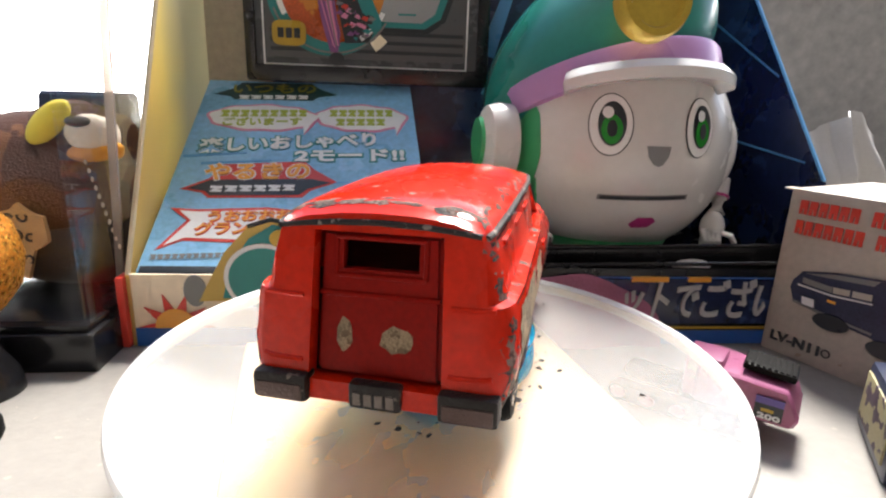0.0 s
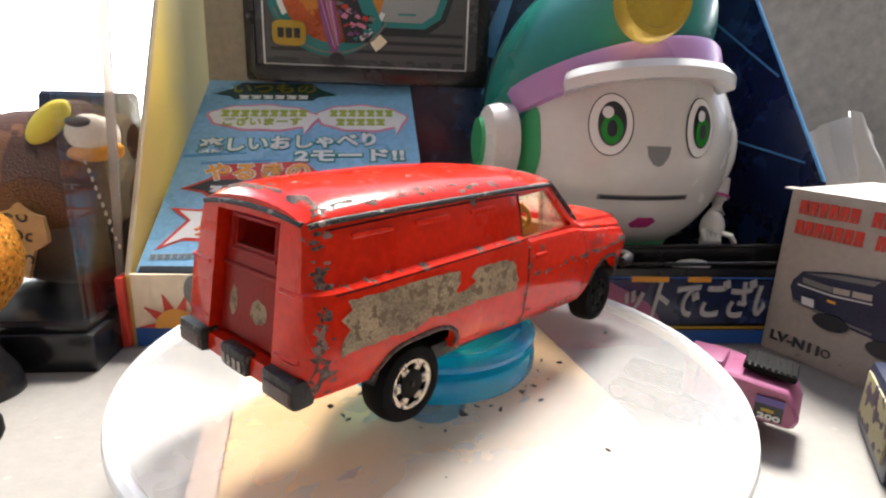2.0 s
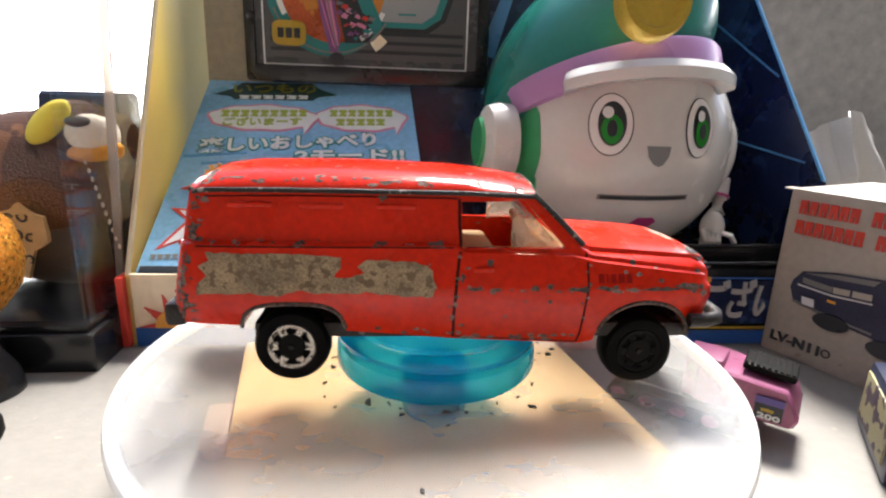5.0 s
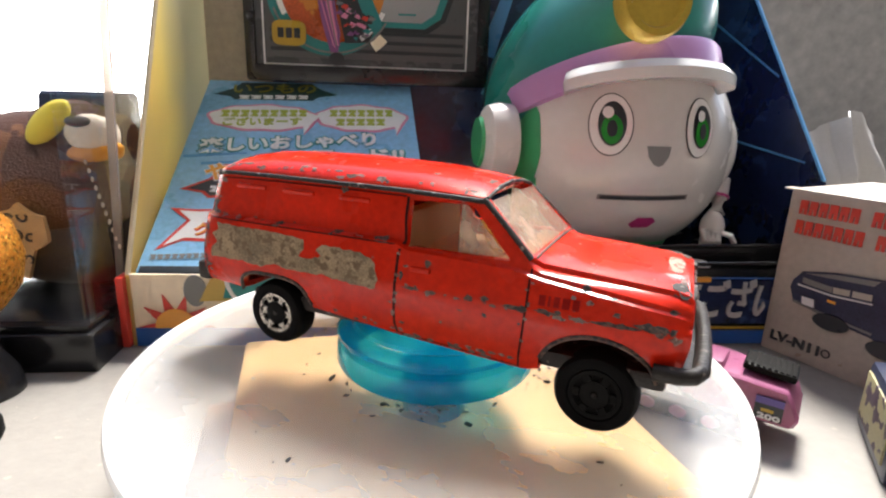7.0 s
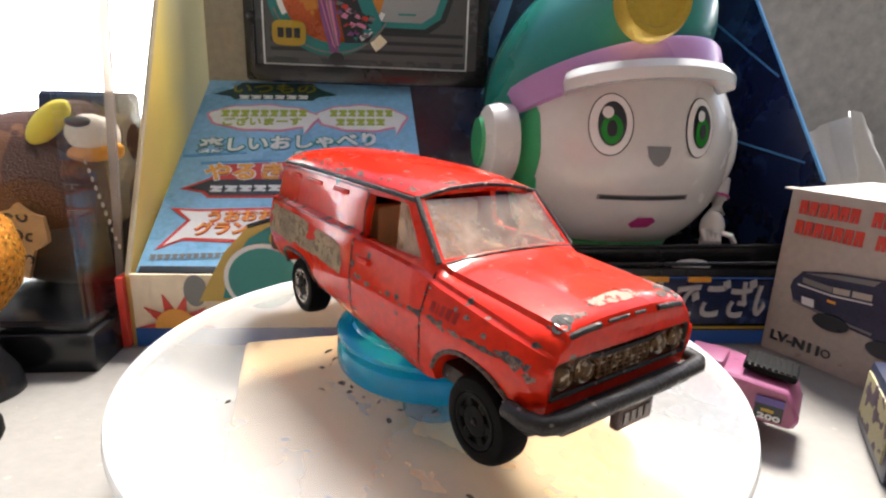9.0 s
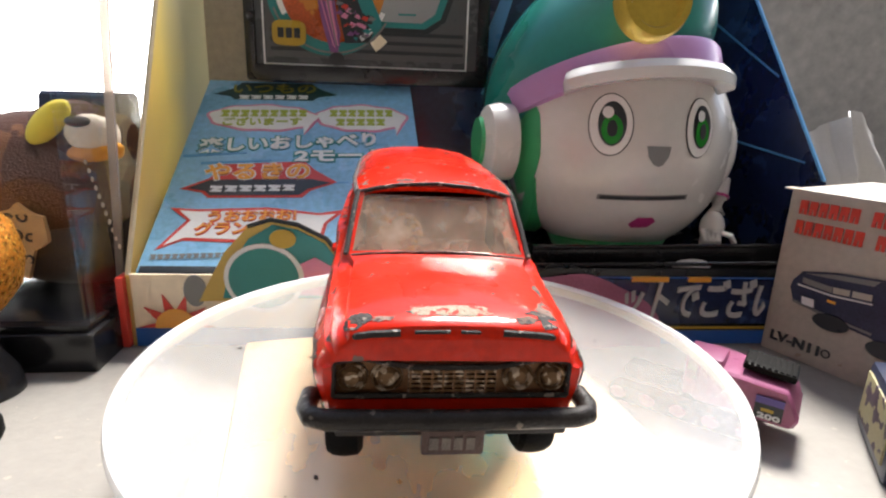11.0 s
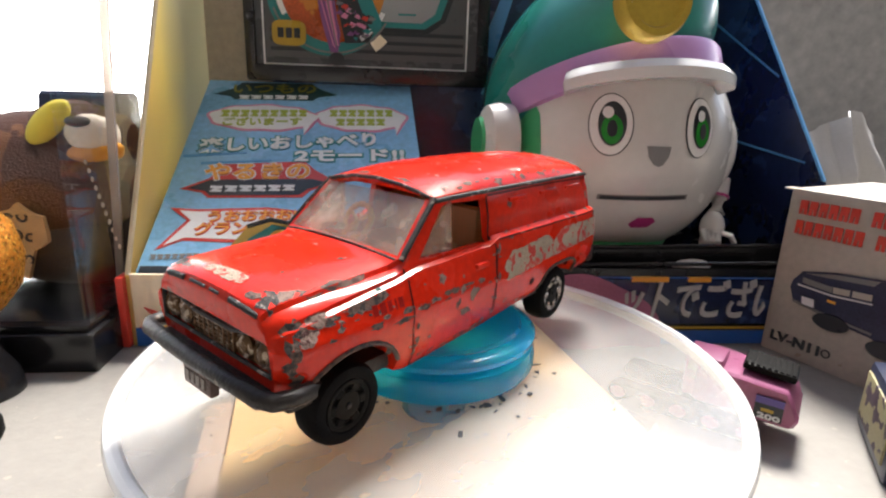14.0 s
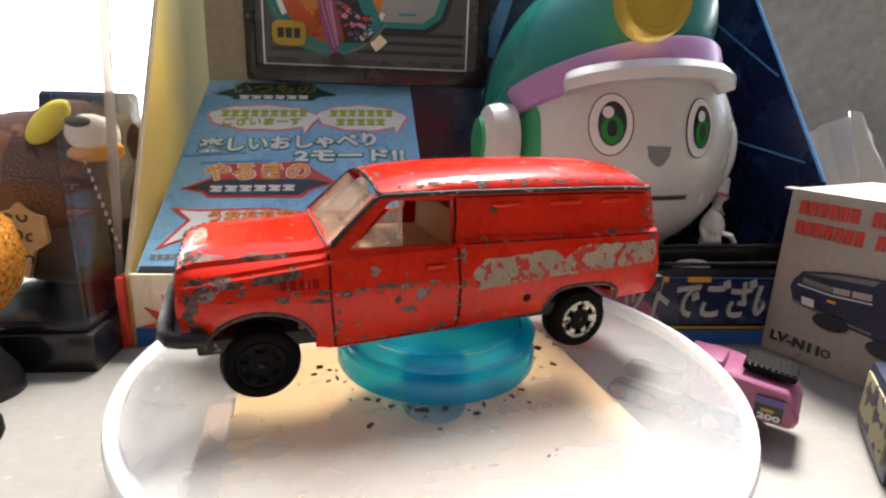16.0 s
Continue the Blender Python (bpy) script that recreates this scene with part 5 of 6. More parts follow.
def on_head(outline, lift, i):
    """A thin shape laid on the front of the head; outline in (x, z) from its centre, metres."""
    bm = bmesh.new()
    bm.faces.new([bm.verts.new((x, 0, z)) for x, z in outline])
    for no in ((1, 0, 0), (0, 0, 1)):
        q = [p[0 if no[0] else 1] for p in outline]
        c = min(q) + 0.001
        while c < max(q):
            bmesh.ops.bisect_plane(bm, geom=bm.verts[:] + bm.edges[:] + bm.faces[:], plane_co=[c * k for k in no], plane_no=no)
            c += 0.002
    k = 1 + lift
    for v in bm.verts:
        y = -HR.y * math.sqrt(max(0.0, 1 - (v.co.x / HR.x) ** 2 - (v.co.z / HR.z) ** 2))
        v.co = HC + Vector((v.co.x * k, y * k, v.co.z * k))
    bmesh.ops.triangulate(bm, faces=bm.faces[:])
    bmesh.ops.recalc_face_normals(bm, faces=bm.faces[:])
    if bm.faces[0].normal.y > 0:
        bmesh.ops.reverse_faces(bm, faces=bm.faces[:])
    return tint(bm, i)


def build_robot():
    pieces = [tint(ball(HC, HR, 48, 32), 0)]
    # cap: a dome over the head, its band and brim, leaning back
    tilt = Matrix.Translation(HC) @ pose(0, 0, 0, -19, -3, 0)
    lean = Matrix.Translation(HC) @ pose(0, 0, 0, -19, -13, 0)
    pieces.append(tint(ball((0, 0, 0), (0.0275, 0.0310, 0.0410), 48, 32, pose(0.0475, 0.0990, 0.0760, 0, 45, 0)), 1))
    pieces.append(tint(lathe([(0.0330, 0.0110), (0.0350, 0.0115), (0.0358, 0.0180), (0.0354, 0.0192), (0.0330, 0.0192)], 48, lean @ Matrix.Diagonal((0.98, 0.93, 1, 1))), 2))
    brim = bmesh.new()
    rows = []
    for k in range(25):
        a = radians(222 + 75 * k / 24)
        out = 0.0105 * math.sin(math.pi * k / 24) ** 0.45
        ring = []
        for rr, zz in ((0.0325, 0.0150), (0.0345 + out, 0.0120 - out * 0.16), (0.0360 + out, 0.0098 - out * 0.18), (0.0355 + out, 0.0072 - out * 0.18), (0.0340 + out * 0.8, 0.0070 - out * 0.1), (0.0325, 0.0100)):
            ring.append(brim.verts.new(tilt @ pose(0, 0, 0, 0, 0, 12) @ Vector((rr * math.cos(a), rr * 0.94 * math.sin(a), zz))))
        rows.append(ring)
    for p, q in zip(rows, rows[1:]):
        for k in range(6):
            brim.faces.new((p[k], p[(k + 1) % 6], q[(k + 1) % 6], q[k]))
    brim.faces.new(rows[0])
    brim.faces.new(rows[-1])
    bmesh.ops.recalc_face_normals(brim, faces=brim.faces[:])
    pieces.append(tint(brim, 0))
    # gold cap medal
    pieces.append(tint(lathe([(0, 0.0022), (0.0070, 0.0022), (0.0078, 0.0034), (0.0096, 0.0034), (0.0102, 0.0020), (0.0102, -0.002), (0, -0.002)], 40, pose(0.0502, 0.0600, 0.0890, 80, 0, 8) @ Matrix.Diagonal((0.9, 0.95, 1, 1))), 3))
    # eyes: ring, white, iris, glint
    for cx, cz, rx, rz in ((-0.0100, 0.0072, 0.0056, 0.0080), (0.0138, 0.0070, 0.0044, 0.0078)):
        pieces.append(on_head(ellipse(cx, cz, rx, rz, 40), 0.004, 4))
        pieces.append(on_head(ellipse(cx, cz, rx - 0.00035, rz - 0.00035, 40), 0.010, 9))
        pieces.append(on_head(ellipse(cx + 0.0003, cz + 0.0002, rx * 0.62, rz * 0.70, 32), 0.016, 4))
        pieces.append(on_head(ellipse(cx + 0.0003, cz - 0.0012, rx * 0.46, rz * 0.46, 28), 0.022, 5))
        pieces.append(on_head(ellipse(cx + 0.0003, cz - 0.0010, rx * 0.22, rz * 0.26, 20), 0.028, 4))
        pieces.append(on_head(ellipse(cx - rx * 0.14, cz + rz * 0.36, rx * 0.24, rz * 0.18, 16), 0.034, 9))
    # nose, mouth slot, emblem
    pieces.append(on_head([(-0.0007, 0.0022), (0.0058, 0.0022), (0.0055, -0.0004), (0.0042, -0.0026), (0.0030, -0.0031), (0.0016, -0.0026), (0.0000, -0.0006)], 0.006, 6))
    pieces.append(on_head([(-0.0145, -0.0100), (0.0168, -0.0092), (0.0172, -0.0152), (-0.0150, -0.0158)], 0.008, 0))
    pieces.append(on_head([(-0.0112, -0.0111), (0.0132, -0.0105), (0.0133, -0.0120), (-0.0113, -0.0126)], 0.014, 6))
    pieces.append(on_head([(-0.0105, -0.0114), (0.0125, -0.0108), (0.0125, -0.0117), (-0.0105, -0.0123)], 0.020, 4))
    pieces.append(on_head([(-0.0012, -0.0196), (0.0008, -0.0176), (0.0050, -0.0174), (0.0064, -0.0186), (0.0046, -0.0206), (0.0000, -0.0208)], 0.012, 8))
    pieces.append(on_head([(-0.0328, -0.006), (-0.0300, -0.0155), (-0.0275, -0.0125), (-0.0262, -0.002), (-0.0268, 0.009), (-0.0290, 0.0150), (-0.0318, 0.0085)], 0.006, 7))
    # green cheeks, side discs, arms, feet
    pieces.append(tint(lathe([(0.0260, -0.004), (0.0290, -0.002), (0.0296, 0.0026), (0.0270, 0.005), (0.020, 0.006), (0.020, -0.004), (0.026, -0.004)], 40, Matrix.Translation(HC + Vector((-0.0292, 0.010, -0.001))) @ pose(0, 0, 0, 0, 90, 0) @ pose(0, 0, 0.0045)), 7))
    pieces.append(tint(lathe([(0, 0.0050), (0.0072, 0.0050), (0.0106, 0.0030), (0.0115, -0.001), (0.0112, -0.006), (0, -0.007)], 32, pose(0.0152, 0.0800, 0.0524, 0, -90, 14) @ Matrix.Diagonal((1.0, 0.86, 0.82, 1))), 0))
    pieces.append(tint(lathe([(0, 0.0012), (0.0058, 0.0012), (0.0066, -0.001), (0, -0.001)], 24, pose(0.0112, 0.0796, 0.0524, 0, -90, 14) @ Matrix.Diagonal((1.2, 0.9, 1, 1))), 7))
    pieces.append(tint(ball((0.0812, 0.0800, 0.0520), (0.0052, 0.0085, 0.0120)), 0))
    pieces.append(tint(tube([(0.0845, 0.0790, 0.0440), (0.0835, 0.0770, 0.0385), (0.0825, 0.0750, 0.0340)], 0.0026, 10), 0))
    pieces.append(tint(tube([(0.0838, 0.0775, 0.0392), (0.0836, 0.0772, 0.0384)], 0.0030, 10), 8))
    pieces.append(tint(ball((0.0815, 0.0740, 0.0300), (0.0034, 0.0036, 0.0050)), 0))
    for k in range(4):
        pieces.append(tint(tube([(0.0775 + 0.0014 * k, 0.0705, 0.0300 - 0.0006 * k), (0.0770 + 0.0014 * k, 0.0690, 0.0270), (0.0775 + 0.0014 * k, 0.0700, 0.0245)], 0.0011, 8), 0))
    pieces.append(tint(tube([(0.0830, 0.0720, 0.0290), (0.0850, 0.0690, 0.0285), (0.0862, 0.0690, 0.0265)], 0.0008, 8), 0))
    pieces.append(tint(lathe([(0, 0.0185), (0.0150, 0.0185), (0.0170, 0.0200), (0.0190, 0.0240), (0.0180, 0.0252), (0, 0.0252)], 40, pose(0.054, 0.089, 0)), 7))
    for x, w in ((0.040, 0.0085), (0.072, 0.0085)):
        pieces.append(tint(ball((x, 0.070, 0.0205), (w, 0.008, 0.0030)), 0))
    bm = joined(*pieces)
    return tagged(part("toy_robot", bm, ROBOT_MATS), "white plastic toy robot with a teal cap and green eyes", "toy robot")


robot = build_robot()


# ---- the small printed carton beside the package ----
CARTON = material("aged_white_carton", (0.45, 0.41, 0.355), 0.5, 0, 0.14, 40, 0.1, 500, spots=(0.36, 0.29, 0.22), spot_level=0.70, spot_scale=160)
CAR_NAVY = material("navy_print", (0.025, 0.032, 0.07), 0.35, 0, 0.4, 120)
LV = pose(0.0917, 0.0564, 0, 0, 0, -62.0)
carton = thing("small_carton", "aged white carton printed with a dark car", "carton", LV)
part("carton_body", box((0, 0, 0), (0.078, 0.040, 0.0450), 0.0006), CARTON, carton)
part("torn_flap", prism([(0, 0.0), (0.004, 0.0), (0.004, 0.002), (0.0, 0.0035)], 0.0003, m=pose(-0.002, 0.0, 0.0446)), CARTON, carton)
face = lambda x, z, y=-0.0002: pose(x, y, z, 90, 0, 0)
for n, x0, z0, tot in ((14, 0.0029, 0.0406, 0.0329), (15, 0.0028, 0.0354, 0.0345)):
    for k in range(n):
        if (n, k) in ((14, 6), (15, 7)):
            continue
        w = tot / n
        part("red_bar", prism([(x0 + k * w, z0 - 0.0018), (x0 + (k + 0.34) * w, z0 - 0.0018), (x0 + (k + 0.36) * w, z0 - 0.0003), (x0 + (k + 0.48) * w, z0 - 0.0003), (x0 + (k + 0.50) * w, z0 - 0.0018), (x0 + (k + 0.82) * w, z0 - 0.0018), (x0 + (k + 0.86) * w, z0 + 0.0018), (x0 + (k + 0.04) * w, z0 + 0.0018)], 0.0002, m=face(0, 0)), RED_INK, carton)
part("lettering", lettering("LV-N11", 0.0036, face(0.0088, 0.0047), 0.0002, 0, 0.03, 0.0125), BLACK_INK, carton, "black lettering")
part("round_mark", lathe([(0.0008, 0), (0.0011, 0), (0.0011, 0.0002), (0.0008, 0.0002), (0.0008, 0)], 24, face(0.0164, 0.0049)), BLACK_INK, carton)
body = [(4.8, 19.4), (5.1, 21.4), (7.1, 24.3), (14.4, 26.1), (24.6, 27.3), (31, 31.4), (48, 32.0), (56, 27.6), (66, 26.0), (67, 18.0), (56, 12.0), (40, 9.6), (28.2, 10.3), (25, 12.8), (20.5, 13.3), (12.4, 14.7), (6.3, 15.7)]
printed_car = part("printed_car", prism(mm_(body), 0.0002, m=face(0, 0)), CAR_NAVY, carton, "dark navy car print")
prints = (
    ("car_hood", GREY_INK, -0.00045, [(8.0, 24.0), (14.4, 25.6), (24.0, 26.7), (23.0, 25.3), (14, 24.4)]),
    ("car_grille", GREY_INK, -0.0006, [(7.6, 22.9), (14.7, 22.4), (14.8, 21.0), (7.7, 21.4)]),
    ("car_lamp", CARTON, -0.0006, [(14.9, 22.5), (18.6, 22.8), (18.6, 21.3), (15.1, 21.0)]),
    ("car_lamp", CARTON, -0.0006, [(19.2, 22.9), (23.2, 23.2), (23.3, 21.7), (19.2, 21.4)]),
    ("chrome_line", WHITE_INK, -0.0007, [(6.7, 20.9), (15, 20.5), (23.7, 21.2), (23.7, 20.9), (15, 20.1), (6.7, 20.5)]),
    ("bumper_line", GREY_INK, -0.0006, [(6.2, 16.4), (12.4, 15.5), (24.9, 14.2), (24.9, 13.6), (12.4, 14.9), (6.2, 15.8)]),
    ("car_plate", WHITE_INK, -0.0006, [(8.2, 17.9), (11.2, 17.9), (11.6, 15.9), (8.6, 15.9)]),
    ("car_signal", ORANGE_INK, -0.0006, [(14.2, 19.1), (16.1, 19.0), (16.1, 18.3), (14.2, 18.4)]),
    ("car_glass", GREY_INK, -0.0004, [(28, 28.0), (32.5, 30.8), (46, 31.2), (50, 28.2)]),
)
for name, mat, y, pts in prints:
    part(name, prism(mm_(pts), 0.0002, m=face(0, 0, y)), mat, printed_car)
for x, z in ((16.0, 13.4), (28.5, 11.0), (58, 13.0)):
    tyre = part("car_tyre", prism(ellipse(x * MM, z * MM, 0.0042, 0.0021, 28), 0.0002, m=face(0, 0, -0.0007)), BLACK_INK, printed_car)

# ---- the pink toy digger between the disc and the carton ----
PINK = material("pink_toy_enamel", (0.34, 0.10, 0.20), 0.35, 0, 0.15, 120, 0.05, 800, spots=(0.25, 0.05, 0.13), spot_level=0.68, spot_scale=500, coat=0.2)
digger = thing("toy_digger", "pink toy excavator with a black engine grille", "toy digger", pose(0.0665, 0.0165, 0, 0, 0, -36) @ Matrix.Diagonal((0.98, 0.98, 0.78, 1)))
part("engine_cover", prism([(-0.011, 0.0), (0.0075, 0.0), (0.0085, 0.003), (0.0060, 0.0098), (-0.0110, 0.0112)], 0.0130, 0.0007, pose(0, 0.0065, 0.0062, 90, 0, 0)), PINK, digger)
part("cab", box((-0.0135, -0.0055, 0.0068), (-0.0062, 0.0030, 0.0190), 0.0009), PINK, digger)
part("cab_window", box((-0.0128, -0.0059, 0.0120), (-0.0070, -0.0054, 0.0178), 0.0003), GLASS, digger)
grille = part("engine_grille", box((-0.0045, -0.0040, 0.0168), (0.0052, 0.0040, 0.0186), 0.0006, pose(0, 0, 0, 0, 0, 0) @ pose(0, 0, 0.0008, 0, 5, 0)), HUB, digger, "black ribbed grille")
for k in range(9):
    part("rib", box((-0.0043 + 0.00105 * k, -0.0036, 0.0186), (-0.0037 + 0.00105 * k, 0.0036, 0.0189), m=pose(0, 0, 0.0008, 0, 5, 0)), HUB, grille)
decal = part("decal", box((0.0006, -0.0070, 0.0076), (0.0056, -0.0065, 0.0136), 0.0001), BLACK_INK, digger, "dark decal")
part("decal_band", box((0.0006, -0.00715, 0.0118), (0.0056, -0.0069, 0.0136)), ink("violet_ink", (0.10, 0.07, 0.28)), decal)
part("lettering", lettering("200", 0.0019, pose(0.0033, -0.0071, 0.0085, 90, 0, 0), 0.0002, 0, 0.03, 0.0040), WHITE_INK, decal)
part("decal_bar", box((0.0018, -0.00715, 0.0098), (0.0040, -0.0069, 0.0106)), GOLD_INK, decal)
part("turret", lathe([(0, 0.0048), (0.0050, 0.0048), (0.0050, 0.0064), (0, 0.0064)], 24, pose(-0.010, 0, 0)), HUB, digger)
for y in (-0.0062, 0.0062):
    tr = part("track", prism([(0.0000 + 0.0024 * math.cos(a) if math.cos(a) > 0 else -0.0260 + 0.0024 * math.cos(a), 0.0027 + 0.0026 * math.sin(a)) for a in [2 * math.pi * k / 28 for k in range(28)]], 0.0036, 0.0002, pose(0, y + 0.0018, 0, 90, 0, 0)), TYRE, digger, "black rubber track")
    for x in (-0.0260, -0.0195, -0.013, -0.0065, 0.0):
        part("track_wheel", lathe([(0, 0.0002), (0.0016, 0.0002), (0.0018, -0.0002), (0, -0.0002)], 16, pose(x, y + (-0.0019 if y < 0 else 0.0019), 0.0027, 90, 0, 0)), PINK, tr)

# ---- soft things: pink cloth, white paper bag, lumps at the edges ----
def cloth(nx, ny, shape, thick=0.0006):
    """A crumpled sheet: shape(u, v) gives each point; both faces and the edge are closed."""
    bm = bmesh.new()
    top = [[bm.verts.new(shape(i / nx, j / ny)) for j in range(ny + 1)] for i in range(nx + 1)]
    for i in range(nx):
        for j in range(ny):
            bm.faces.new((top[i][j], top[i + 1][j], top[i + 1][j + 1], top[i][j + 1]))
    bmesh.ops.recalc_face_normals(bm, faces=bm.faces[:])
    bmesh.ops.solidify(bm, geom=bm.faces[:], thickness=thick)
    return bm


PINK_CLOTH = material("pink_cloth", (0.36, 0.13, 0.22), 0.9, 0, 0.15, 120, 0.5, 1800)
PAPER = material("crumpled_white_paper", (0.50, 0.485, 0.47), 0.7, 0, 0.06, 60, 0.2, 500)


def heap(u, v):
    x = 0.006 + 0.056 * u
    y = 0.0485 + 0.0016 * math.sin(9 * u) * 0.3 + 0.0014 * v
    h = 0.0208 * math.sin(math.pi * min(1, u * 0.96 + 0.02)) ** 0.45
    return Vector((x, y + u * 0.0042, h * math.sin(math.pi * v * 0.5) + 0.0005 * math.sin(17 * u + 4 * v)))


def bag(u, v):
    x = 0.128 + 0.046 * u
    fold = max(0.0, 1 - abs(u - 0.55) / 0.10)
    y = 0.124 + 0.014 * u - 0.008 * math.sin(math.pi * v) - 0.006 * fold * v + 0.004 * noise.noise(Vector((5 * u, 4 * v, 1.3)))
    top = float(np.interp(u, (0, 0.25, 0.42, 0.65, 0.77, 0.84, 1.0), (0.0490, 0.0560, 0.0600, 0.0650, 0.0652, 0.0605, 0.0560))) + 0.0012 * noise.noise(Vector((14 * u, 0, 0)))
    return Vector((x + 0.005 * (1 - v), y + 0.0016 * math.sin(13 * u + 7 * v), top * v))


tagged(part("cloth", cloth(40, 12, heap), PINK_CLOTH), "crumpled dusky pink cloth behind the turntable", "cloth")
tagged(part("paper_bag", cloth(40, 24, bag), PAPER), "crumpled white paper bag by the grey wall", "paper bag")
tin = thing("printed_tin", "dark printed tin with a worn yellow label", "tin", pose(0.0985, 0.0020, 0, 0, 0, -28))
part("tin_body", box((-0.0145, -0.012, 0), (0.020, 0.012, 0.0150), 0.0015), CAR_NAVY, tin)
part("tin_label", box((-0.0149, -0.010, 0.0030), (-0.0143, 0.010, 0.0130), 0.0002), material("worn_yellow_label", (0.30, 0.27, 0.15), 0.6, 0, 0.3, 200, spots=(0.05, 0.03, 0.05), spot_level=0.5, spot_scale=260), tin, "worn yellow label")
knob = thing("rubber_ring", "dark rubber ring with a yellow core on the table", "toy part", pose(-0.0845, 0.0035, 0))
part("tyre_ring", lathe([(0.0015, 0), (0.0036, 0), (0.0042, 0.0012), (0.0042, 0.0036), (0.0034, 0.0046), (0.0015, 0.0044), (0.0015, 0)], 28), TYRE, knob)
part("hub", lathe([(0, 0.0004), (0.0015, 0.0004), (0.0017, 0.0042), (0, 0.0046)], 20), YELLOW_PL, knob)

# ---- the clear display case with a plush owl, and a glittering ornament ----
ACRYL = bpy.data.materials.new("clear_acrylic")
ACRYL.use_nodes = True
_n, _l = ACRYL.node_tree.nodes, ACRYL.node_tree.links.new
_g, _t, _m = _n.new("ShaderNodeBsdfGlossy"), _n.new("ShaderNodeBsdfTransparent"), _n.new("ShaderNodeMixShader")
_g.inputs["Roughness"].default_value = 0.03
_l(sheen(_n, _l, 3.0, 0.75, 0.015), _m.inputs[0])
_l(_t.outputs[0], _m.inputs[1])
_l(_g.outputs[0], _m.inputs[2])
_l(_m.outputs[0], _n["Material Output"].inputs["Surface"])
CASE = pose(-0.0785, 0.0300, 0, 0, 0, 6.0)
case = thing("display_case", "clear acrylic display case on a black base", "display case", CASE)
part("case_base", box((-0.075, 0, 0), (0, 0.075, 0.0095), 0.0006), BLACK_PL, case, "glossy black base")
part("base_step", box((-0.0735, 0.0015, 0.0095), (-0.0015, 0.0735, 0.0112), 0.0004), BLACK_PL, case)
for lo, hi in (((-0.0030, 0.0032, 0.0112), (-0.0018, 0.0720, 0.130)), ((-0.0732, 0.0032, 0.0112), (-0.0720, 0.0720, 0.130)), ((-0.0718, 0.0708, 0.0112), (-0.0032, 0.0720, 0.130)), ((-0.0718, 0.0032, 0.0112), (-0.0032, 0.0044, 0.130))):
    pane = part("pane", box(lo, hi), ACRYL, case)
    pane.visible_shadow = False
part("corner_strip", prism([(-0.0032, 0.0112), (-0.0014, 0.0112), (0.0062, 0.130), (0.0040, 0.130)], 0.0010, m=pose(0, 0.0205, 0, 90, 0, 0)), milky("cream_acrylic_edge", (0.55, 0.50, 0.46), 0.62, 0.2, 0.3), case, "cream edge strip of the acrylic")
OWL = [material("brown_plush", (0.062, 0.022, 0.014), 0.95, 0, 0.35, 140, 0.8, 1600, spots=(0.14, 0.055, 0.025), spot_level=0.58, spot_scale=90), material("yellow_felt", (0.62, 0.52, 0.06), 0.9, 0, 0.12, 200, 0.5, 1800), material("cream_felt", (0.62, 0.55, 0.45), 0.9, 0, 0.12, 200, 0.5, 1800), material("orange_felt", (0.60, 0.26, 0.03), 0.9, 0, 0.12, 200, 0.5, 1800), material("dark_felt", (0.02, 0.015, 0.014), 0.9, 0, 0.3, 200, 0.5, 1800), material("navy_felt", (0.02, 0.035, 0.09), 0.9, 0, 0.2, 200, 0.5, 1800), material("tan_patch", (0.36, 0.22, 0.10), 0.9, 0, 0.25, 200, 0.5, 1800)]


def lumpy(c, r, i, amp=0.06, f=60):
    bm = ball(c, r, 40, 28)
    for v in bm.verts:
        v.co = Vector(c) + (v.co - Vector(c)) * (1 + amp * noise.noise(v.co * f))
    return tint(bm, i)


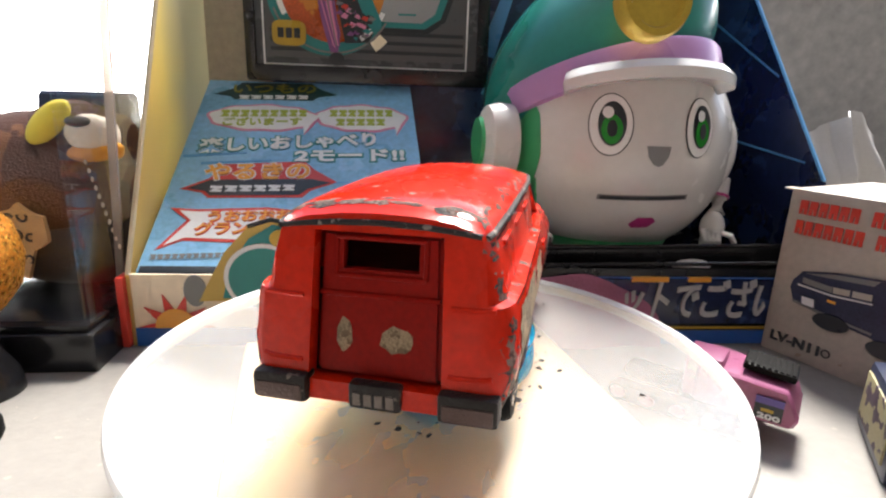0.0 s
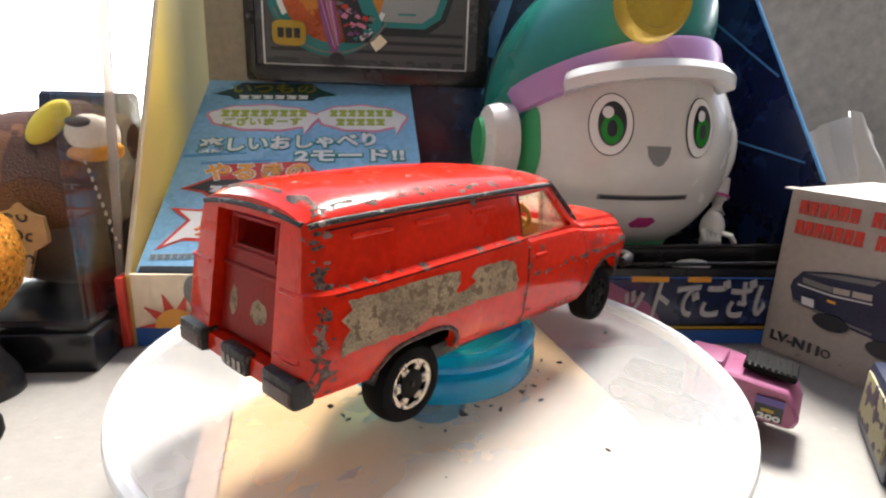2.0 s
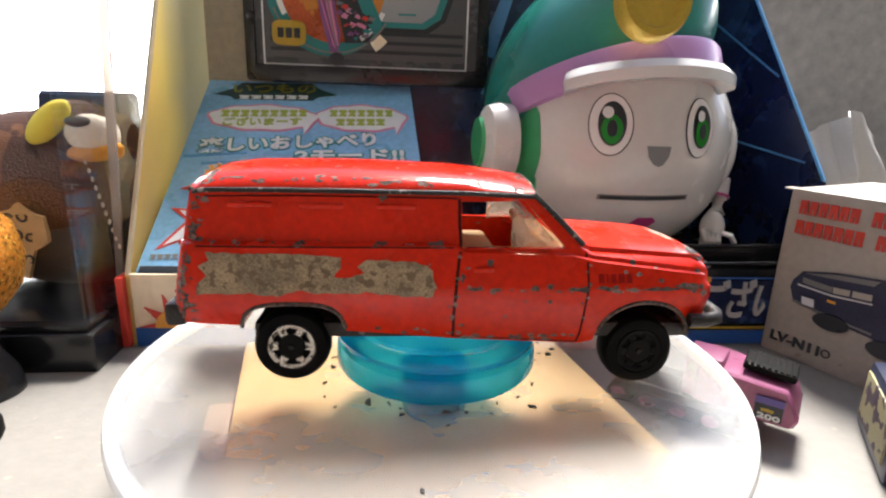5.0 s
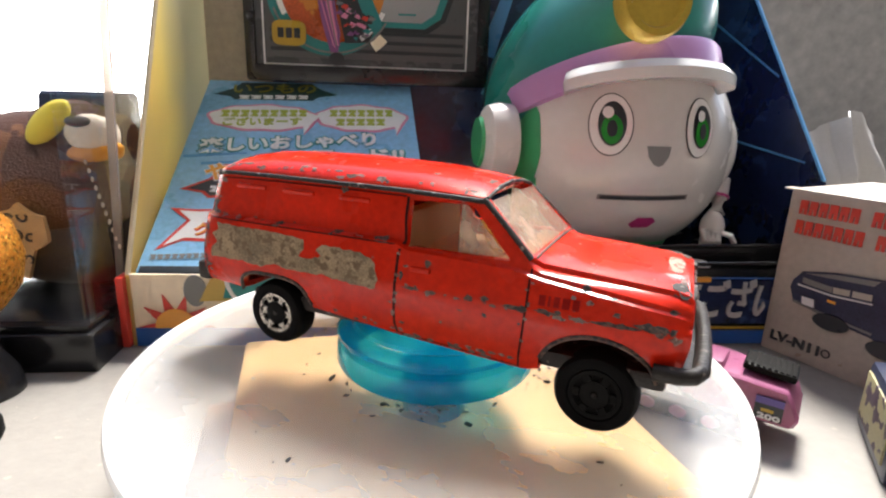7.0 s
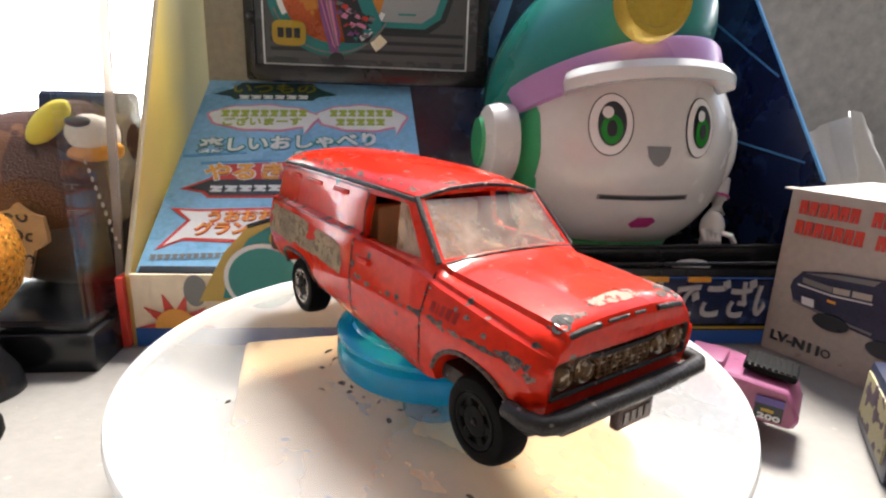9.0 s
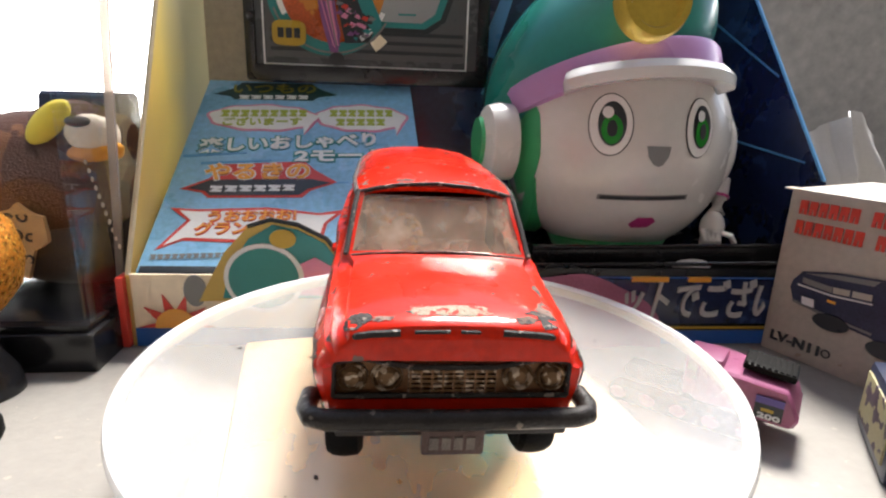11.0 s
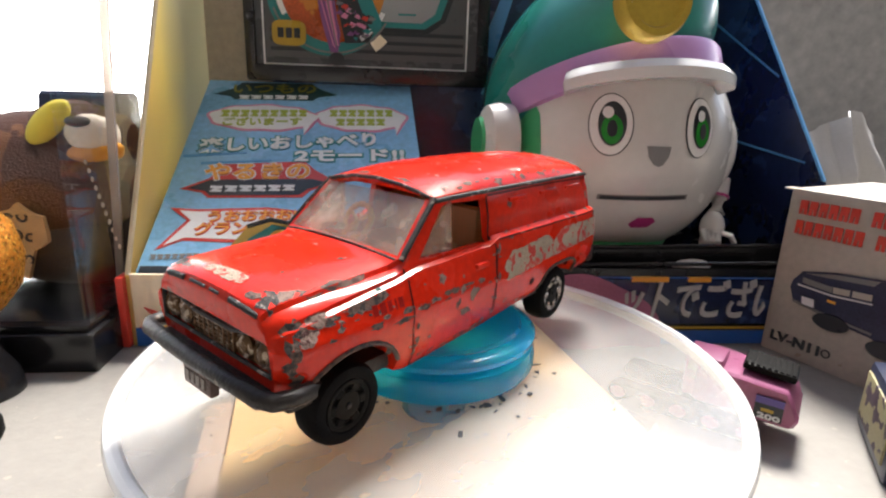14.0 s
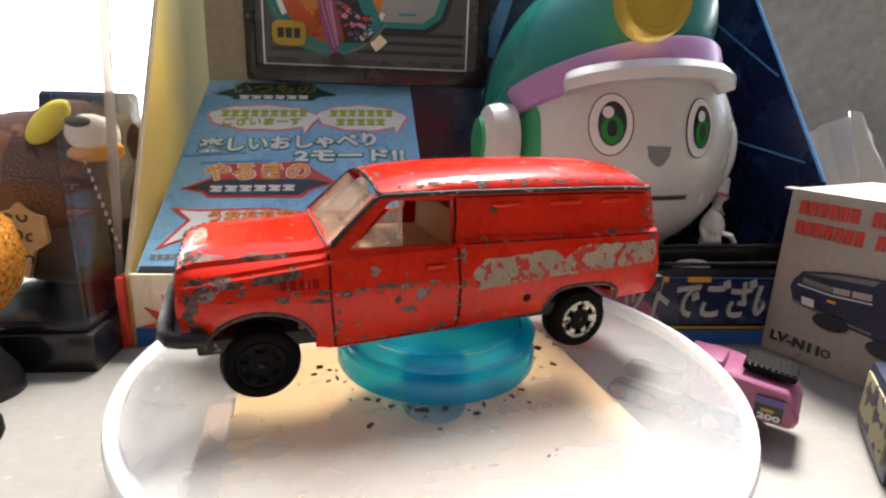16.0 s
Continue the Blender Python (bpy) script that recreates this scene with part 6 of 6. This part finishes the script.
def build_owl():
    q = [lumpy((-0.1095, 0.0640, 0.0350), (0.0270, 0.016, 0.0225), 0), lumpy((-0.1020, 0.0655, 0.0225), (0.0270, 0.0185, 0.0118), 4), lumpy((-0.0975, 0.0650, 0.0500), (0.0150, 0.011, 0.0110), 0),
         tint(prism([(-0.0115, 0.0), (0.0110, 0.0), (0.0110, 0.012), (-0.0100, 0.0120)], 0.012, 0.001, pose(-0.0975, 0.0760, 0.0510, 90, 0, 0)), 5),
         tint(ball((0, 0, 0), (0.0032, 0.0030, 0.0074), m=pose(-0.0975, 0.0530, 0.0555, 0, 46, 0)), 1),
         tint(ball((-0.0875, 0.0535, 0.0530), (0.0066, 0.0030, 0.0048)), 2), tint(ball((0, 0, 0), (0.0074, 0.0022, 0.0026), m=pose(-0.0870, 0.0535, 0.0487, 0, -8, 0)), 3), tint(ball((-0.0890, 0.0512, 0.0560), (0.0032, 0.0016, 0.0014)), 4),
         tint(prism(rough_edge([(-0.006, -0.010), (0.000, -0.011), (0.0025, -0.004), (0.0068, -0.001), (0.0060, 0.005), (0.0, 0.008), (-0.0060, 0.005), (-0.003, -0.001)], 0.0004, 0.002, 2), 0.0012, m=pose(-0.1035, 0.0470, 0.0280, 90, 0, 0)), 6)]
    for k, (x, z, r, a0) in enumerate(((-0.1062, 0.0322, 0.0016, 20), (-0.1022, 0.0330, 0.0014, 160), (-0.1046, 0.0284, 0.0018, 250), (-0.1012, 0.0276, 0.0012, 60), (-0.1050, 0.0236, 0.0013, 120), (-0.1025, 0.0222, 0.0012, 300))):
        q.append(tint(tube([(x + r * (1 - 0.05 * i) * math.cos(radians(a0 + 27 * i)), 0.0457, z + r * (1 - 0.05 * i) * math.sin(radians(a0 + 27 * i))) for i in range(10)], 0.00032, 6), 4))
    q.append(lumpy((-0.0850, 0.0560, 0.0525), (0.0030, 0.0030, 0.0046), 2, 0.05))
    q.append(lumpy((-0.0846, 0.0556, 0.0484), (0.0034, 0.0026, 0.0022), 3, 0.05))
    for k in range(15):
        q.append(tint(ball((-0.0830 - 0.0001 * k, 0.0528, 0.0440 - 0.0019 * k), (0.0004, 0.0004, 0.0007), 8, 6), 6))
    for k in range(11):
        q.append(tint(ball((-0.0885 + 0.0007 * k, 0.0512 - 0.0002 * k, 0.0462 - 0.0021 * k), (0.0004, 0.0004, 0.0007), 8, 6), 2))
    return tagged(part("plush_owl", joined(*q), OWL), "brown plush owl with a yellow beak in a case", "plush toy")


owl = build_owl()
GLITTER = material("orange_glitter", (0.55, 0.20, 0.015), 0.3, 0.6, 0.6, 900, 1.0, 2600, spots=(0.85, 0.50, 0.10), spot_level=0.58, spot_scale=1500)
orn = thing("glitter_ornament", "orange glittering egg ornament beside the case", "ornament", pose(-0.0968, 0.0200, 0))
part("egg", lathe([(0, 0.0170), (0.0060, 0.0185), (0.0100, 0.0235), (0.0113, 0.0300), (0.0100, 0.0365), (0.0060, 0.0415), (0, 0.0430)], 40), GLITTER, orn)
part("foot_ring", lathe([(0.0030, 0), (0.0075, 0), (0.0070, 0.004), (0.0040, 0.0100), (0.0050, 0.0180), (0.0030, 0.0180), (0.0030, 0)], 32), BLACK_PL, orn)



# ---- what moves: the van, its stand and the disc turn together ----
def turned(t):
    """The van's heading in degrees."""
    return 76.49 - 14.209 * t - 0.03356 * t * t


def motions():
    times = [0.5 * k for k in range(33)]
    walk(car, [(t, pose(0, 0, 0, 0, 0, turned(t)) @ pose(-0.02085, -0.00211, 0) @ pose(0, 0, 0.042, -1.3, 0, 0) @ pose(0, 0, -0.042)) for t in times])
    for ob in (turntable, stand, crumbs):
        walk(ob, [(t, pose(0, 0, 0, 0, 0, turned(t))) for t in times])


motions()
